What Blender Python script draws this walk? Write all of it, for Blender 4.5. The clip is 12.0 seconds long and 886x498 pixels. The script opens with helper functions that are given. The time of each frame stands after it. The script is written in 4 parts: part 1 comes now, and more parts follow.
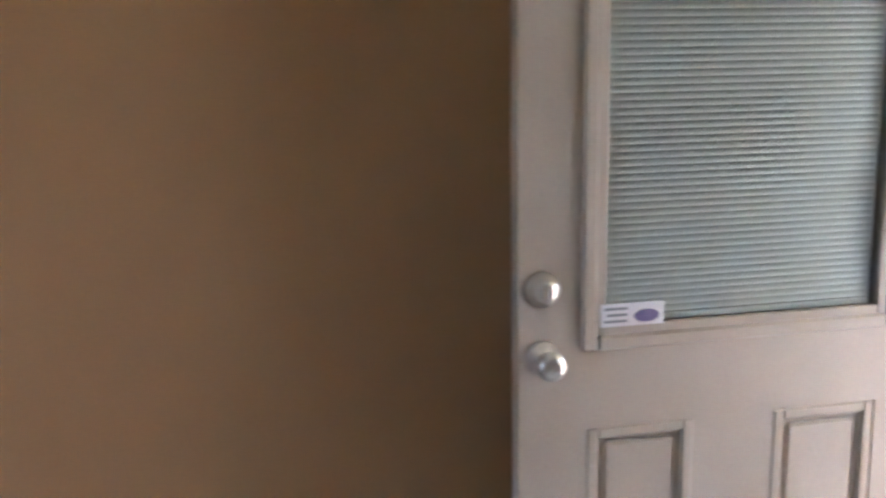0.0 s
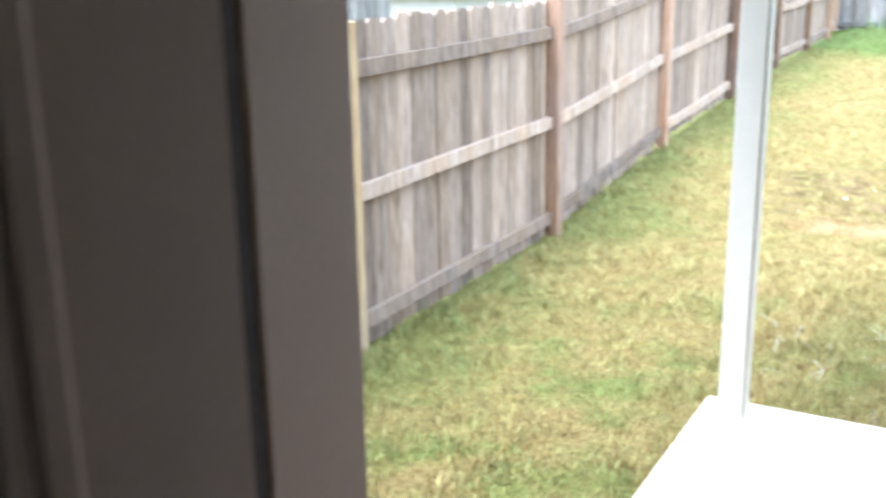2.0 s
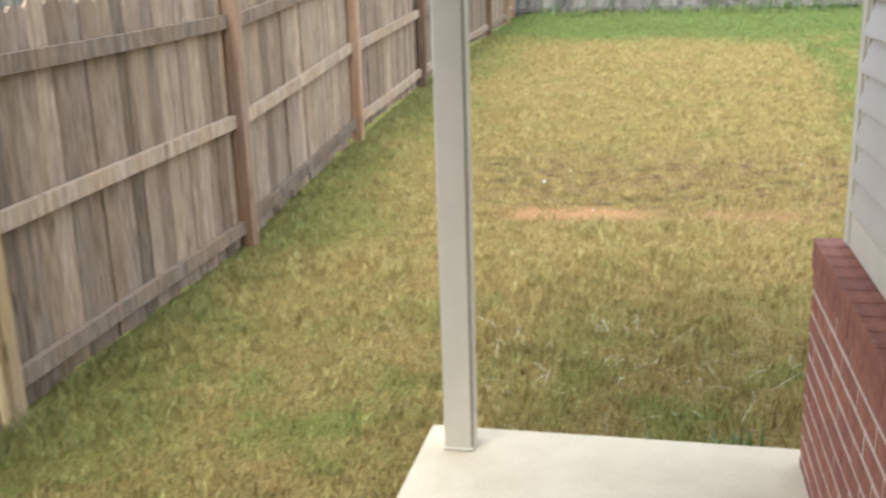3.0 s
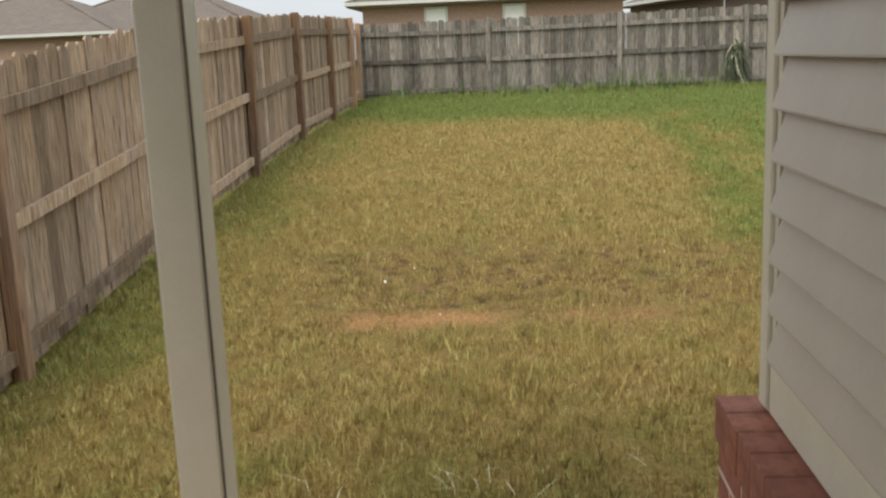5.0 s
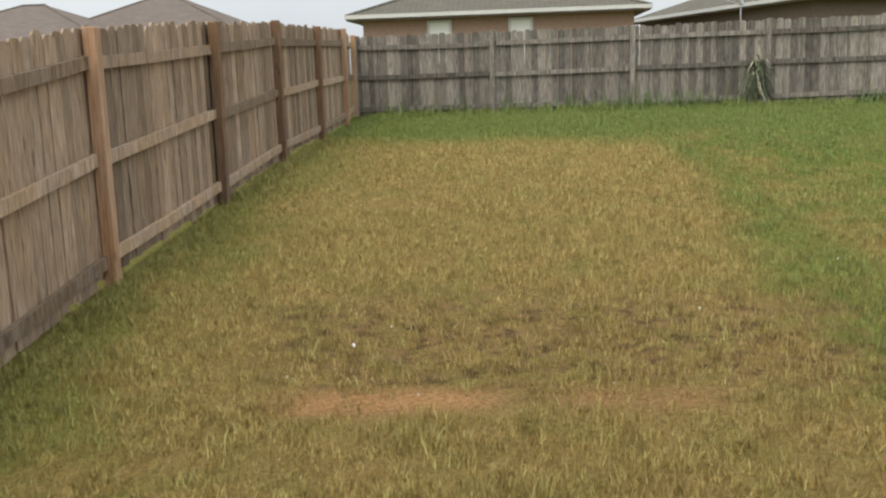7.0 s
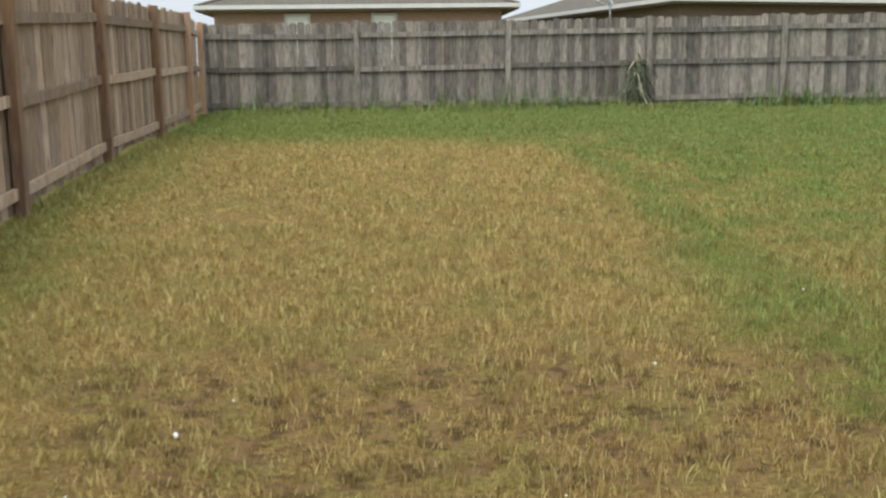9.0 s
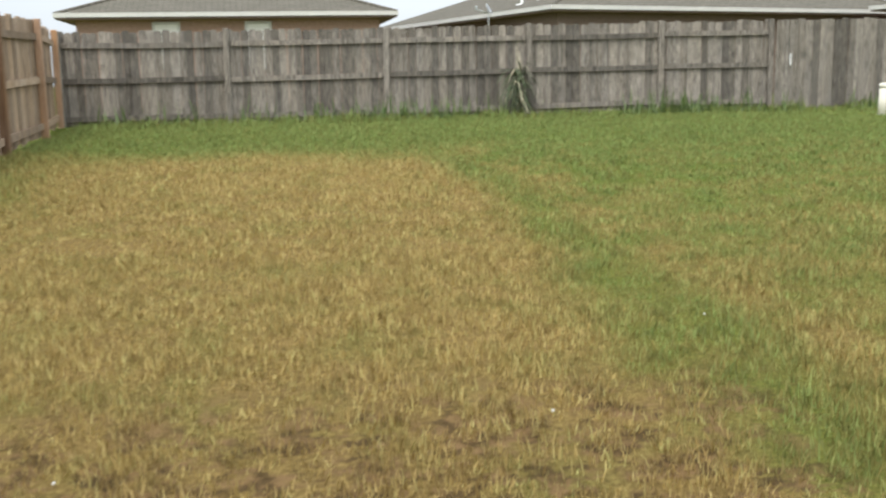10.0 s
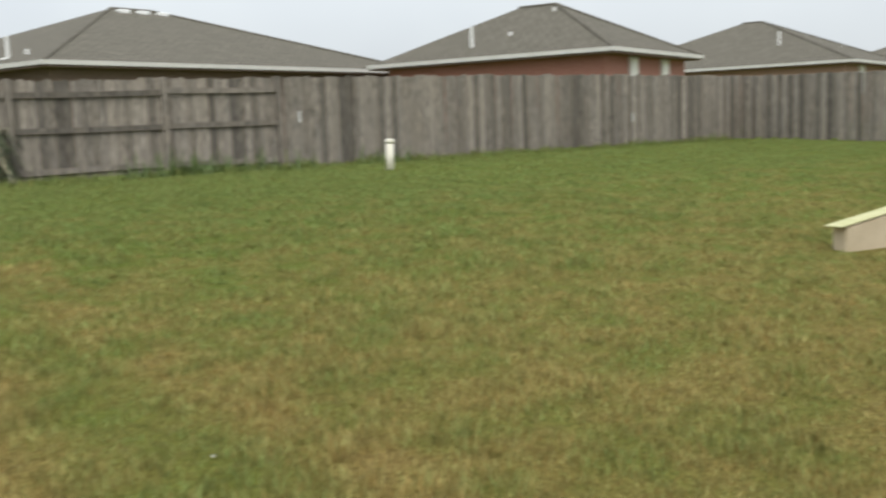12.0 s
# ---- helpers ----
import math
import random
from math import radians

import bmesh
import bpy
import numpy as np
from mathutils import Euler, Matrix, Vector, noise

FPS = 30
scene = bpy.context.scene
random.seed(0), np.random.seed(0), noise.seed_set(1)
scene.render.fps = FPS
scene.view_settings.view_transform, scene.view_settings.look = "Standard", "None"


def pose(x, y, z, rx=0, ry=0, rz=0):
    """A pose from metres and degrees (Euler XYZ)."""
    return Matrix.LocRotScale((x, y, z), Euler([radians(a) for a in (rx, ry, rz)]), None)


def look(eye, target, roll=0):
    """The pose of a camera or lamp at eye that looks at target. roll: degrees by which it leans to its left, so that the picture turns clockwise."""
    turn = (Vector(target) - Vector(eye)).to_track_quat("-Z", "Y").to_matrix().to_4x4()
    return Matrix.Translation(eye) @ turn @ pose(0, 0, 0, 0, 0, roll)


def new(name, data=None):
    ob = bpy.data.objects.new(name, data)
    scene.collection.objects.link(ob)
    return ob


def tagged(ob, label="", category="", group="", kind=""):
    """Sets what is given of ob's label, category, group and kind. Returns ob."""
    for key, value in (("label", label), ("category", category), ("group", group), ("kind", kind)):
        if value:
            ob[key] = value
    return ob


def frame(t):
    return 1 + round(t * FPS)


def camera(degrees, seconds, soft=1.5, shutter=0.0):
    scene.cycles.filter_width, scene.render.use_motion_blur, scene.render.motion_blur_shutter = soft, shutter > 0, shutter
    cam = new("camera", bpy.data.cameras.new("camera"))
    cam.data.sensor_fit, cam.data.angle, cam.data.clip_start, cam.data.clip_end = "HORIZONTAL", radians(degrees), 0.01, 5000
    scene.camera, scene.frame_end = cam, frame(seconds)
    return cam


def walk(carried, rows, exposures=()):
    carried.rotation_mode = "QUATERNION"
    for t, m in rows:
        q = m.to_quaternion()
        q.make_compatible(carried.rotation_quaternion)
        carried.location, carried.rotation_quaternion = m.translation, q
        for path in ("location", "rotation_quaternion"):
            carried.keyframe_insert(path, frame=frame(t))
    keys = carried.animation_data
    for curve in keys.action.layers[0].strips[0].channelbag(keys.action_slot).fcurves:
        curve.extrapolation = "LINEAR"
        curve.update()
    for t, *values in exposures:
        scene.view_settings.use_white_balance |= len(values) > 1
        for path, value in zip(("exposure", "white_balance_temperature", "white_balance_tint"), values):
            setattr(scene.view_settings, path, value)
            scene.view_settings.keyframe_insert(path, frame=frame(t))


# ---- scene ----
cam = camera(48.83, 12.0, soft=2.2, shutter=0.4)
PATH = [
    (0.0, look((3.631, -7.977, 1.611), (1.002, -6.672, 1.002), -1.06)),
    (0.2, look((3.553, -7.887, 1.604), (1.010, -6.433, 0.962), -1.48)),
    (0.5, look((3.473, -7.702, 1.652), (1.028, -6.096, 0.986), -2.79)),
    (0.8, look((3.427, -7.425, 1.690), (1.006, -5.780, 1.032), -4.44)),
    (1.0, look((3.396, -7.364, 1.725), (1.081, -5.574, 1.070), -3.06)),
    (1.2, look((3.337, -7.294, 1.720), (1.154, -5.352, 1.040), -3.04)),
    (1.5, look((3.192, -7.133, 1.696), (1.241, -4.967, 0.986), -3.30)),
    (1.8, look((2.929, -6.847, 1.610), (1.264, -4.457, 0.882), -2.56)),
    (2.0, look((2.818, -6.692, 1.650), (1.373, -4.179, 0.873), -1.00)),
    (2.2, look((2.738, -6.548, 1.650), (1.470, -3.953, 0.842), -1.10)),
    (2.5, look((2.655, -6.389, 1.622), (1.688, -3.670, 0.802), -0.78)),
    (3.0, look((2.658, -6.085, 1.578), (2.034, -3.265, 0.764), -1.77)),
    (3.5, look((2.639, -5.891, 1.567), (2.288, -3.013, 0.799), -1.48)),
    (3.7, look((2.639, -5.826, 1.546), (2.366, -2.928, 0.819), -1.39)),
    (5.3, look((2.735, -4.882, 1.509), (2.515, -1.945, 0.937), -2.40)),
    (5.5, look((2.737, -4.747, 1.511), (2.505, -1.809, 0.948), -2.19)),
    (6.0, look((2.752, -4.425, 1.561), (2.511, -1.488, 1.001), -2.04)),
    (6.5, look((2.781, -4.129, 1.520), (2.525, -1.190, 0.973), -2.14)),
    (8.5, look((2.611, -2.469, 1.354), (2.653, 0.483, 0.819), -0.85)),
    (9.0, look((2.608, -2.128, 1.320), (2.803, 0.817, 0.782), -0.77)),
    (9.5, look((2.650, -1.839, 1.305), (3.011, 1.092, 0.773), -0.78)),
    (10.0, look((2.731, -1.563, 1.326), (3.274, 1.342, 0.808), -1.14)),
    (10.5, look((2.834, -1.267, 1.343), (3.599, 1.595, 0.868), -1.48)),
    (11.0, look((2.974, -0.835, 1.372), (4.035, 1.936, 0.933), -1.68)),
    (11.5, look((3.170, -0.624, 1.382), (4.586, 1.989, 0.969), -2.13)),
    (12.0, look((3.413, -0.472, 1.355), (5.241, 1.875, 0.967), -2.14)),
]
EXPOSURES = [(0.0, 6.3, 4700, 10), (0.2, 6.15, 4700, 10), (0.5, 5.1, 4650, 10), (0.8, 4.6, 4550, 10), (1.0, 4.3, 4550, 10), (1.5, 3.5, 4650, 10),
             (2.0, 2.6, 4850, 10), (2.5, 1.9, 5250, 10), (3.0, 1.45, 5700, 10), (3.7, 0.8, 6150, 10), (5.3, 0.45, 6500, 10), (6.0, 0.16, 6500, 10),
             (6.5, 0.38, 6500, 10), (8.5, 0.52, 6250, 10), (9.0, 0.55, 6200, 10), (9.5, 0.8, 6200, 10), (10.0, 0.75, 6300, 10), (10.8, -0.02, 6450, 10), (11.1, -0.04, 6450, 10), (11.5, 0.33, 6400, 10), (12.0, 0.38, 6400, 10)]
walk(cam, PATH, EXPOSURES)

# ---- world and sun: a hazy overcast day ----
world = bpy.data.worlds.new("overcast")
scene.world = world
world.use_nodes = True
wn, wl = world.node_tree.nodes, world.node_tree.links
wn.clear()
w_out = wn.new("ShaderNodeOutputWorld")
w_bg = wn.new("ShaderNodeBackground")
w_sky = wn.new("ShaderNodeTexSky")
w_sky.sky_type = "NISHITA"
w_sky.sun_disc = False
w_sky.sun_elevation, w_sky.sun_rotation = radians(52), radians(200)
w_sky.dust_density = 4.0
w_mix = wn.new("ShaderNodeMix")
w_mix.data_type = "RGBA"
w_mix.inputs[0].default_value = 0.86
w_noise = wn.new("ShaderNodeTexNoise")
w_noise.inputs["Scale"].default_value = 2.2
w_noise.inputs["Detail"].default_value = 4.0
w_ramp = wn.new("ShaderNodeValToRGB")
w_ramp.color_ramp.elements[0].position, w_ramp.color_ramp.elements[0].color = 0.3, (6.55, 6.95, 7.3, 1)
w_ramp.color_ramp.elements[1].position, w_ramp.color_ramp.elements[1].color = 0.72, (8.3, 8.7, 8.7, 1)
wl.new(w_noise.outputs["Fac"], w_ramp.inputs["Fac"])
wl.new(w_sky.outputs["Color"], w_mix.inputs[6])
wl.new(w_ramp.outputs["Color"], w_mix.inputs[7])
w_tc = wn.new("ShaderNodeTexCoord")
w_sep = wn.new("ShaderNodeSeparateXYZ")
wl.new(w_tc.outputs["Generated"], w_sep.inputs[0])
w_up = wn.new("ShaderNodeMapRange")
w_up.inputs[1].default_value, w_up.inputs[2].default_value = 0.0, 1.0
w_up.inputs[3].default_value, w_up.inputs[4].default_value = 0.79, 1.86
wl.new(w_sep.outputs[2], w_up.inputs[0])
w_dome = wn.new("ShaderNodeVectorMath")
w_dome.operation = "SCALE"
wl.new(w_mix.outputs[2], w_dome.inputs[0])
wl.new(w_up.outputs[0], w_dome.inputs["Scale"])
wl.new(w_dome.outputs[0], w_bg.inputs["Color"])
w_bg.inputs["Strength"].default_value = 0.1
wl.new(w_bg.outputs["Background"], w_out.inputs["Surface"])

sun = new("sun", bpy.data.lights.new("sun", "SUN"))
sun.data.energy, sun.data.angle, sun.data.color = 1.0, radians(25), (1.0, 0.95, 0.86)
sun.matrix_world = look((-4, -9, 16), (0, 0, 0))


# ---- materials ----
class Nodes:
    """A small helper for one material's node tree."""

    def __init__(self, name, rough=0.8, metal=0.0):
        self.mat = bpy.data.materials.new(name)
        self.mat.use_nodes = True
        self.n, self.l = self.mat.node_tree.nodes, self.mat.node_tree.links
        self.bsdf = self.n["Principled BSDF"]
        self.bsdf.inputs["Roughness"].default_value = rough
        self.bsdf.inputs["Metallic"].default_value = metal

    def put(self, socket, value):
        if isinstance(value, bpy.types.NodeSocket):
            self.l.new(value, socket)
        else:
            socket.default_value = value

    def coord(self, kind="Object"):
        return self.n.new("ShaderNodeTexCoord").outputs[kind]

    def place(self):
        return self.n.new("ShaderNodeNewGeometry").outputs["Position"]

    def scaled(self, vec, s):
        m = self.n.new("ShaderNodeMapping")
        m.inputs["Scale"].default_value = s
        self.l.new(vec, m.inputs["Vector"])
        return m.outputs["Vector"]

    def noise(self, vec, scale, detail=4.0, rough=0.6):
        t = self.n.new("ShaderNodeTexNoise")
        t.inputs["Scale"].default_value, t.inputs["Detail"].default_value = scale, detail
        t.inputs["Roughness"].default_value = rough
        self.l.new(vec, t.inputs["Vector"])
        return t.outputs["Fac"]

    def math(self, op, a, b=0.0, c=0.0, clamp=False):
        m = self.n.new("ShaderNodeMath")
        m.operation, m.use_clamp = op, clamp
        for s, x in zip(m.inputs, (a, b, c)):
            self.put(s, x)
        return m.outputs[0]

    def ramp(self, fac, lo, hi):
        r = self.n.new("ShaderNodeMapRange")
        r.interpolation_type = "SMOOTHSTEP"
        self.put(r.inputs[0], fac)
        self.put(r.inputs[1], lo)
        self.put(r.inputs[2], hi)
        return r.outputs[0]

    def mix(self, fac, a, b, mode="MIX"):
        m = self.n.new("ShaderNodeMix")
        m.data_type, m.blend_type = "RGBA", mode
        self.put(m.inputs[0], fac)
        self.put(m.inputs[6], (*a, 1) if isinstance(a, tuple) else a)
        self.put(m.inputs[7], (*b, 1) if isinstance(b, tuple) else b)
        return m.outputs[2]

    def color(self, c):
        self.put(self.bsdf.inputs["Base Color"], (*c, 1) if isinstance(c, tuple) else c)
        return self

    def bump(self, height, strength=0.3, dist=0.01):
        b = self.n.new("ShaderNodeBump")
        b.inputs["Strength"].default_value, b.inputs["Distance"].default_value = strength, dist
        self.l.new(height, b.inputs["Height"])
        self.l.new(b.outputs["Normal"], self.bsdf.inputs["Normal"])
        return self

    def random(self):
        return self.n.new("ShaderNodeObjectInfo").outputs["Random"]

    def island(self):
        return self.n.new("ShaderNodeNewGeometry").outputs["Random Per Island"]


def plain(name, c1, c2, scale=8.0, rough=0.7, bump=0.1, metal=0.0, fine=120.0):
    m = Nodes(name, rough, metal)
    p = m.coord()
    a = m.noise(p, scale)
    b = m.noise(p, fine, 2.0)
    m.color(m.mix(m.ramp(m.math("ADD", m.math("MULTIPLY", a, 0.7), m.math("MULTIPLY", b, 0.3)), 0.3, 0.7), c1, c2))
    m.bump(b, bump, 0.004)
    return m.mat


def wood(name, pale, dark, stain, rough=0.85, spread=0.9):
    """Weathered boards: grain along z, tone by board, knots and stains."""
    m = Nodes(name, rough)
    m.bsdf.inputs["Specular IOR Level"].default_value = 0.15
    r = m.random()
    p0 = m.coord()
    off = m.n.new("ShaderNodeVectorMath")
    off.operation = "ADD"
    comb = m.n.new("ShaderNodeCombineXYZ")
    m.put(comb.inputs[0], m.math("MULTIPLY", r, 13.0))
    m.put(comb.inputs[2], m.math("MULTIPLY", r, 37.0))
    m.l.new(p0, off.inputs[0])
    m.l.new(comb.outputs[0], off.inputs[1])
    p = off.outputs[0]
    grain = m.noise(m.scaled(p, (38, 38, 1.6)), 3.0, 5.0, 0.65)
    fine = m.noise(m.scaled(p, (160, 160, 4)), 2.0, 3.0)
    blot = m.noise(m.scaled(p, (3, 3, 0.9)), 1.6, 3.0)
    knots = m.n.new("ShaderNodeTexVoronoi")
    knots.inputs["Scale"].default_value = 1.0
    m.l.new(m.scaled(p, (9, 9, 2.2)), knots.inputs["Vector"])
    knot = m.math("SUBTRACT", 1.0, m.ramp(knots.outputs["Distance"], 0.05, 0.16))
    c = m.mix(m.ramp(grain, 0.36, 0.64), dark, pale)
    c = m.mix(m.math("MULTIPLY", m.ramp(blot, 0.5, 0.8), 0.5), c, stain)
    streak = m.noise(m.scaled(p, (26, 26, 0.45)), 1.0, 4.0, 0.7)
    c = m.mix(m.math("MULTIPLY", m.ramp(streak, 0.5, 0.68), 0.65), c, stain)
    c = m.mix(m.math("MULTIPLY", knot, 0.6), c, tuple(x * 0.4 for x in stain))
    tone = m.math("MULTIPLY_ADD", r, spread, 1.0 - spread * 0.5)
    hsv = m.n.new("ShaderNodeHueSaturation")
    m.put(hsv.inputs["Value"], tone)
    m.put(hsv.inputs["Saturation"], m.math("MULTIPLY_ADD", m.noise(m.scaled(p, (1, 1, 0.2)), 4.0), 0.8, 0.6))
    m.l.new(c, hsv.inputs["Color"])
    m.color(hsv.outputs["Color"])
    m.bump(m.math("ADD", grain, m.math("MULTIPLY", fine, 0.5)), 0.5, 0.006)
    return m.mat


def turf_zones(m):
    """Where the lawn is green (0..1) and where soil lies bare (0..1)."""
    pos = m.place()
    sep = m.n.new("ShaderNodeSeparateXYZ")
    m.l.new(pos, sep.inputs[0])
    x, y = sep.outputs[0], sep.outputs[1]
    flat = m.scaled(pos, (1, 1, 0))
    big = m.math("SUBTRACT", m.noise(flat, 0.55, 4.0), 0.5)
    mid = m.math("SUBTRACT", m.noise(flat, 2.3, 4.0), 0.5)
    wob = m.math("MULTIPLY_ADD", big, 2.6, m.math("MULTIPLY", mid, 1.4))
    xs, ys = m.math("ADD", x, wob), m.math("ADD", y, wob)
    left = m.math("SUBTRACT", 1.0, m.ramp(xs, 0.15, 1.15))
    back = m.ramp(m.math("MULTIPLY_ADD", xs, 0.12, ys), 7.9, 11.0)
    line = m.math("MULTIPLY_ADD", wob, 0.3, x)
    width = m.math("MULTIPLY_ADD", m.math("SUBTRACT", 8.0, y), 0.02, 0.6)
    track = m.math("SUBTRACT", 1.0, m.ramp(m.math("ABSOLUTE", m.math("SUBTRACT", line, 4.75)), 0.05, width))
    right = m.math("MULTIPLY", m.ramp(xs, 4.3, 5.6), m.math("ADD", m.math("MULTIPLY", m.ramp(mid, -0.16, 0.2), 0.4), m.math("MULTIPLY_ADD", m.ramp(ys, 2.0, 9.0), 0.40, 0.34)))
    near = m.math("MULTIPLY", m.math("SUBTRACT", 1.0, m.ramp(ys, -2.4, 0.2)), m.math("MULTIPLY_ADD", m.ramp(mid, -0.12, 0.2), 0.6, 0.12))
    g = m.math("MAXIMUM", m.math("MULTIPLY", left, 0.58), m.math("MULTIPLY", back, 0.95))
    g = m.math("MAXIMUM", g, m.math("MULTIPLY", track, m.math("MULTIPLY_ADD", m.ramp(mid, -0.2, 0.2), 0.3, 0.6)))
    g = m.math("MAXIMUM", g, m.math("MAXIMUM", right, near))
    g = m.math("MAXIMUM", g, m.math("MULTIPLY_ADD", m.ramp(mid, -0.1, 0.25), 0.34, 0.05))
    strip = m.math("SUBTRACT", 1.0, m.ramp(m.math("ABSOLUTE", m.math("SUBTRACT", y, m.math("MULTIPLY_ADD", big, 0.5, 0.7))), 0.03, 0.24))
    strip = m.math("MULTIPLY", strip, m.math("MULTIPLY", m.ramp(x, 1.35, 1.75), m.math("MAXIMUM", m.math("SUBTRACT", 1.0, m.ramp(x, 2.45, 2.8)), m.math("MULTIPLY", m.ramp(x, 2.85, 3.1), m.math("MULTIPLY", m.math("SUBTRACT", 1.0, m.ramp(x, 3.5, 4.0)), 0.55)))))
    strip = m.math("MULTIPLY", strip, m.ramp(m.noise(flat, 6.5, 5.0, 0.8), 0.37, 0.48))
    worn = m.math("SUBTRACT", 1.0, m.ramp(m.math("ABSOLUTE", m.math("SUBTRACT", y, 1.5)), 0.35, 1.15))
    worn = m.math("MULTIPLY", worn, m.math("MULTIPLY", m.ramp(xs, 1.0, 1.8), m.math("SUBTRACT", 1.0, m.ramp(xs, 4.2, 5.2))))
    s = m.math("MAXIMUM", strip, m.math("MULTIPLY", worn, m.ramp(m.noise(m.scaled(flat, (0.85, 1.1, 1)), 6.0, 5.0, 0.7), 0.44, 0.56)), clamp=True)
    return g, s, m.math("MULTIPLY", strip, 1.0, clamp=True), flat


def ground_material():
    m = Nodes("turf_soil", 0.95)
    m.bsdf.inputs["Specular IOR Level"].default_value = 0.05
    g, s, bare, flat = turf_zones(m)
    n = m.noise(flat, 38.0, 5.0, 0.7)
    n2 = m.noise(flat, 9.0, 4.0)
    dry = m.mix(m.ramp(n, 0.3, 0.7), (0.125, 0.078, 0.027), (0.31, 0.215, 0.08))
    wet = m.mix(m.ramp(n, 0.3, 0.7), (0.06, 0.082, 0.014), (0.15, 0.185, 0.034))
    soil = m.mix(m.ramp(n, 0.35, 0.75), (0.24, 0.12, 0.046), (0.50, 0.30, 0.14))
    c = m.mix(g, dry, wet)
    c = m.mix(m.math("MULTIPLY", m.ramp(n2, 0.45, 0.75), 0.3), c, (0.09, 0.07, 0.03))
    earth = m.mix(m.ramp(n2, 0.4, 0.62), (0.06, 0.038, 0.019), (0.21, 0.13, 0.062))
    c = m.mix(m.math("MULTIPLY", s, 0.85), c, earth)
    m.color(m.mix(m.math("MULTIPLY", bare, 0.92), c, soil))
    m.bump(m.math("ADD", n, m.math("MULTIPLY", n2, 0.6)), 0.8, 0.03)
    return m.mat


def blade_material():
    m = Nodes("grass_blades", 0.7)
    g, s, bare, flat = turf_zones(m)
    n = m.noise(flat, 55.0, 3.0, 0.7)
    r = m.island()
    pick = m.ramp(m.math("ADD", m.math("MULTIPLY", n, 0.5), m.math("MULTIPLY", r, 0.5)), 0.25, 0.75)
    dry = m.mix(pick, (0.34, 0.245, 0.082), (0.66, 0.515, 0.22))
    green = m.mix(pick, (0.12, 0.175, 0.047), (0.265, 0.345, 0.108))
    mixed = m.math("ADD", g, m.math("MULTIPLY", m.math("SUBTRACT", r, 0.6), 0.8), clamp=True)
    c = m.mix(mixed, dry, green)
    # clumps: blades turn darker in noise patches, at two sizes
    clump = m.math("MULTIPLY", m.ramp(m.noise(flat, 11.0, 3.0, 0.65), 0.45, 0.63), 0.66)
    broad = m.math("MULTIPLY", m.ramp(m.noise(flat, 3.2, 4.0, 0.7), 0.48, 0.7), 0.42)
    c = m.mix(m.math("MAXIMUM", clump, broad), c, m.mix(g, (0.17, 0.115, 0.04), (0.075, 0.105, 0.03)))
    m.color(m.mix(m.math("MULTIPLY", s, 0.3), c, (0.24, 0.15, 0.07)))
    m.bsdf.inputs["Specular IOR Level"].default_value = 0.08
    return m.mat


def brick_material():
    m = Nodes("red_brick", 0.85)
    p = m.coord()
    r = m.random()
    n = m.noise(p, 26.0, 4.0)
    f = m.noise(p, 150.0, 3.0)
    c = m.mix(m.ramp(n, 0.3, 0.7), (0.20, 0.064, 0.036), (0.35, 0.125, 0.07))
    c = m.mix(m.math("MULTIPLY", r, 0.6), c, (0.17, 0.058, 0.044))
    m.color(m.mix(m.math("MULTIPLY", m.ramp(f, 0.62, 0.8), 0.4), c, (0.42, 0.2, 0.15)))
    m.bump(m.math("ADD", n, f), 0.4, 0.005)
    return m.mat


def roof_material(name, a, b):
    m = Nodes(name, 0.95)
    m.bsdf.inputs["Specular IOR Level"].default_value = 0.1
    p = m.coord()
    tab = m.n.new("ShaderNodeTexBrick")
    tab.inputs["Scale"].default_value = 1.0
    tab.inputs["Color1"].default_value, tab.inputs["Color2"].default_value = (*a, 1), (*b, 1)
    tab.inputs["Mortar"].default_value = (*(x * 0.5 for x in a), 1)
    tab.inputs["Mortar Size"].default_value = 0.012
    tab.inputs["Brick Width"].default_value, tab.inputs["Row Height"].default_value = 0.33, 0.14
    m.l.new(p, tab.inputs["Vector"])
    n = m.noise(p, 1.1, 4.0)
    c = m.mix(m.math("MULTIPLY", n, 0.35), tab.outputs["Color"], tuple(x * 0.7 for x in b))
    m.color(c)
    m.bump(m.noise(p, 60.0, 2.0), 0.3, 0.01)
    return m.mat


def glass_material():
    m = Nodes("window_glass", 0.03)
    m.color((0.9, 0.93, 0.93))
    m.bsdf.inputs["Transmission Weight"].default_value = 1.0
    m.bsdf.inputs["IOR"].default_value = 1.15
    return m.mat


TURF, BLADES, BRICK = ground_material(), blade_material(), brick_material()
FENCE_NEW = wood("weathered_pine", (0.45, 0.335, 0.235), (0.19, 0.132, 0.084), (0.13, 0.09, 0.063), spread=0.8)
FENCE_OLD = wood("grey_pine", (0.34, 0.30, 0.25), (0.105, 0.094, 0.08), (0.06, 0.055, 0.048), spread=0.85)
POST_NEW = wood("treated_post", (0.42, 0.27, 0.165), (0.27, 0.16, 0.095), (0.2, 0.12, 0.08))
POST_YELLOW = wood("yellow_post", (0.50, 0.36, 0.19), (0.34, 0.23, 0.115), (0.24, 0.16, 0.09))
TRIM = plain("cream_trim", (0.59, 0.535, 0.42), (0.66, 0.60, 0.48), 5.0, 0.45, 0.05)
VINYL = plain("beige_vinyl", (0.44, 0.375, 0.305), (0.50, 0.43, 0.355), 4.0, 0.5, 0.08)
CONCRETE = plain("pale_concrete", (0.47, 0.385, 0.26), (0.59, 0.495, 0.35), 3.5, 0.9, 0.25)
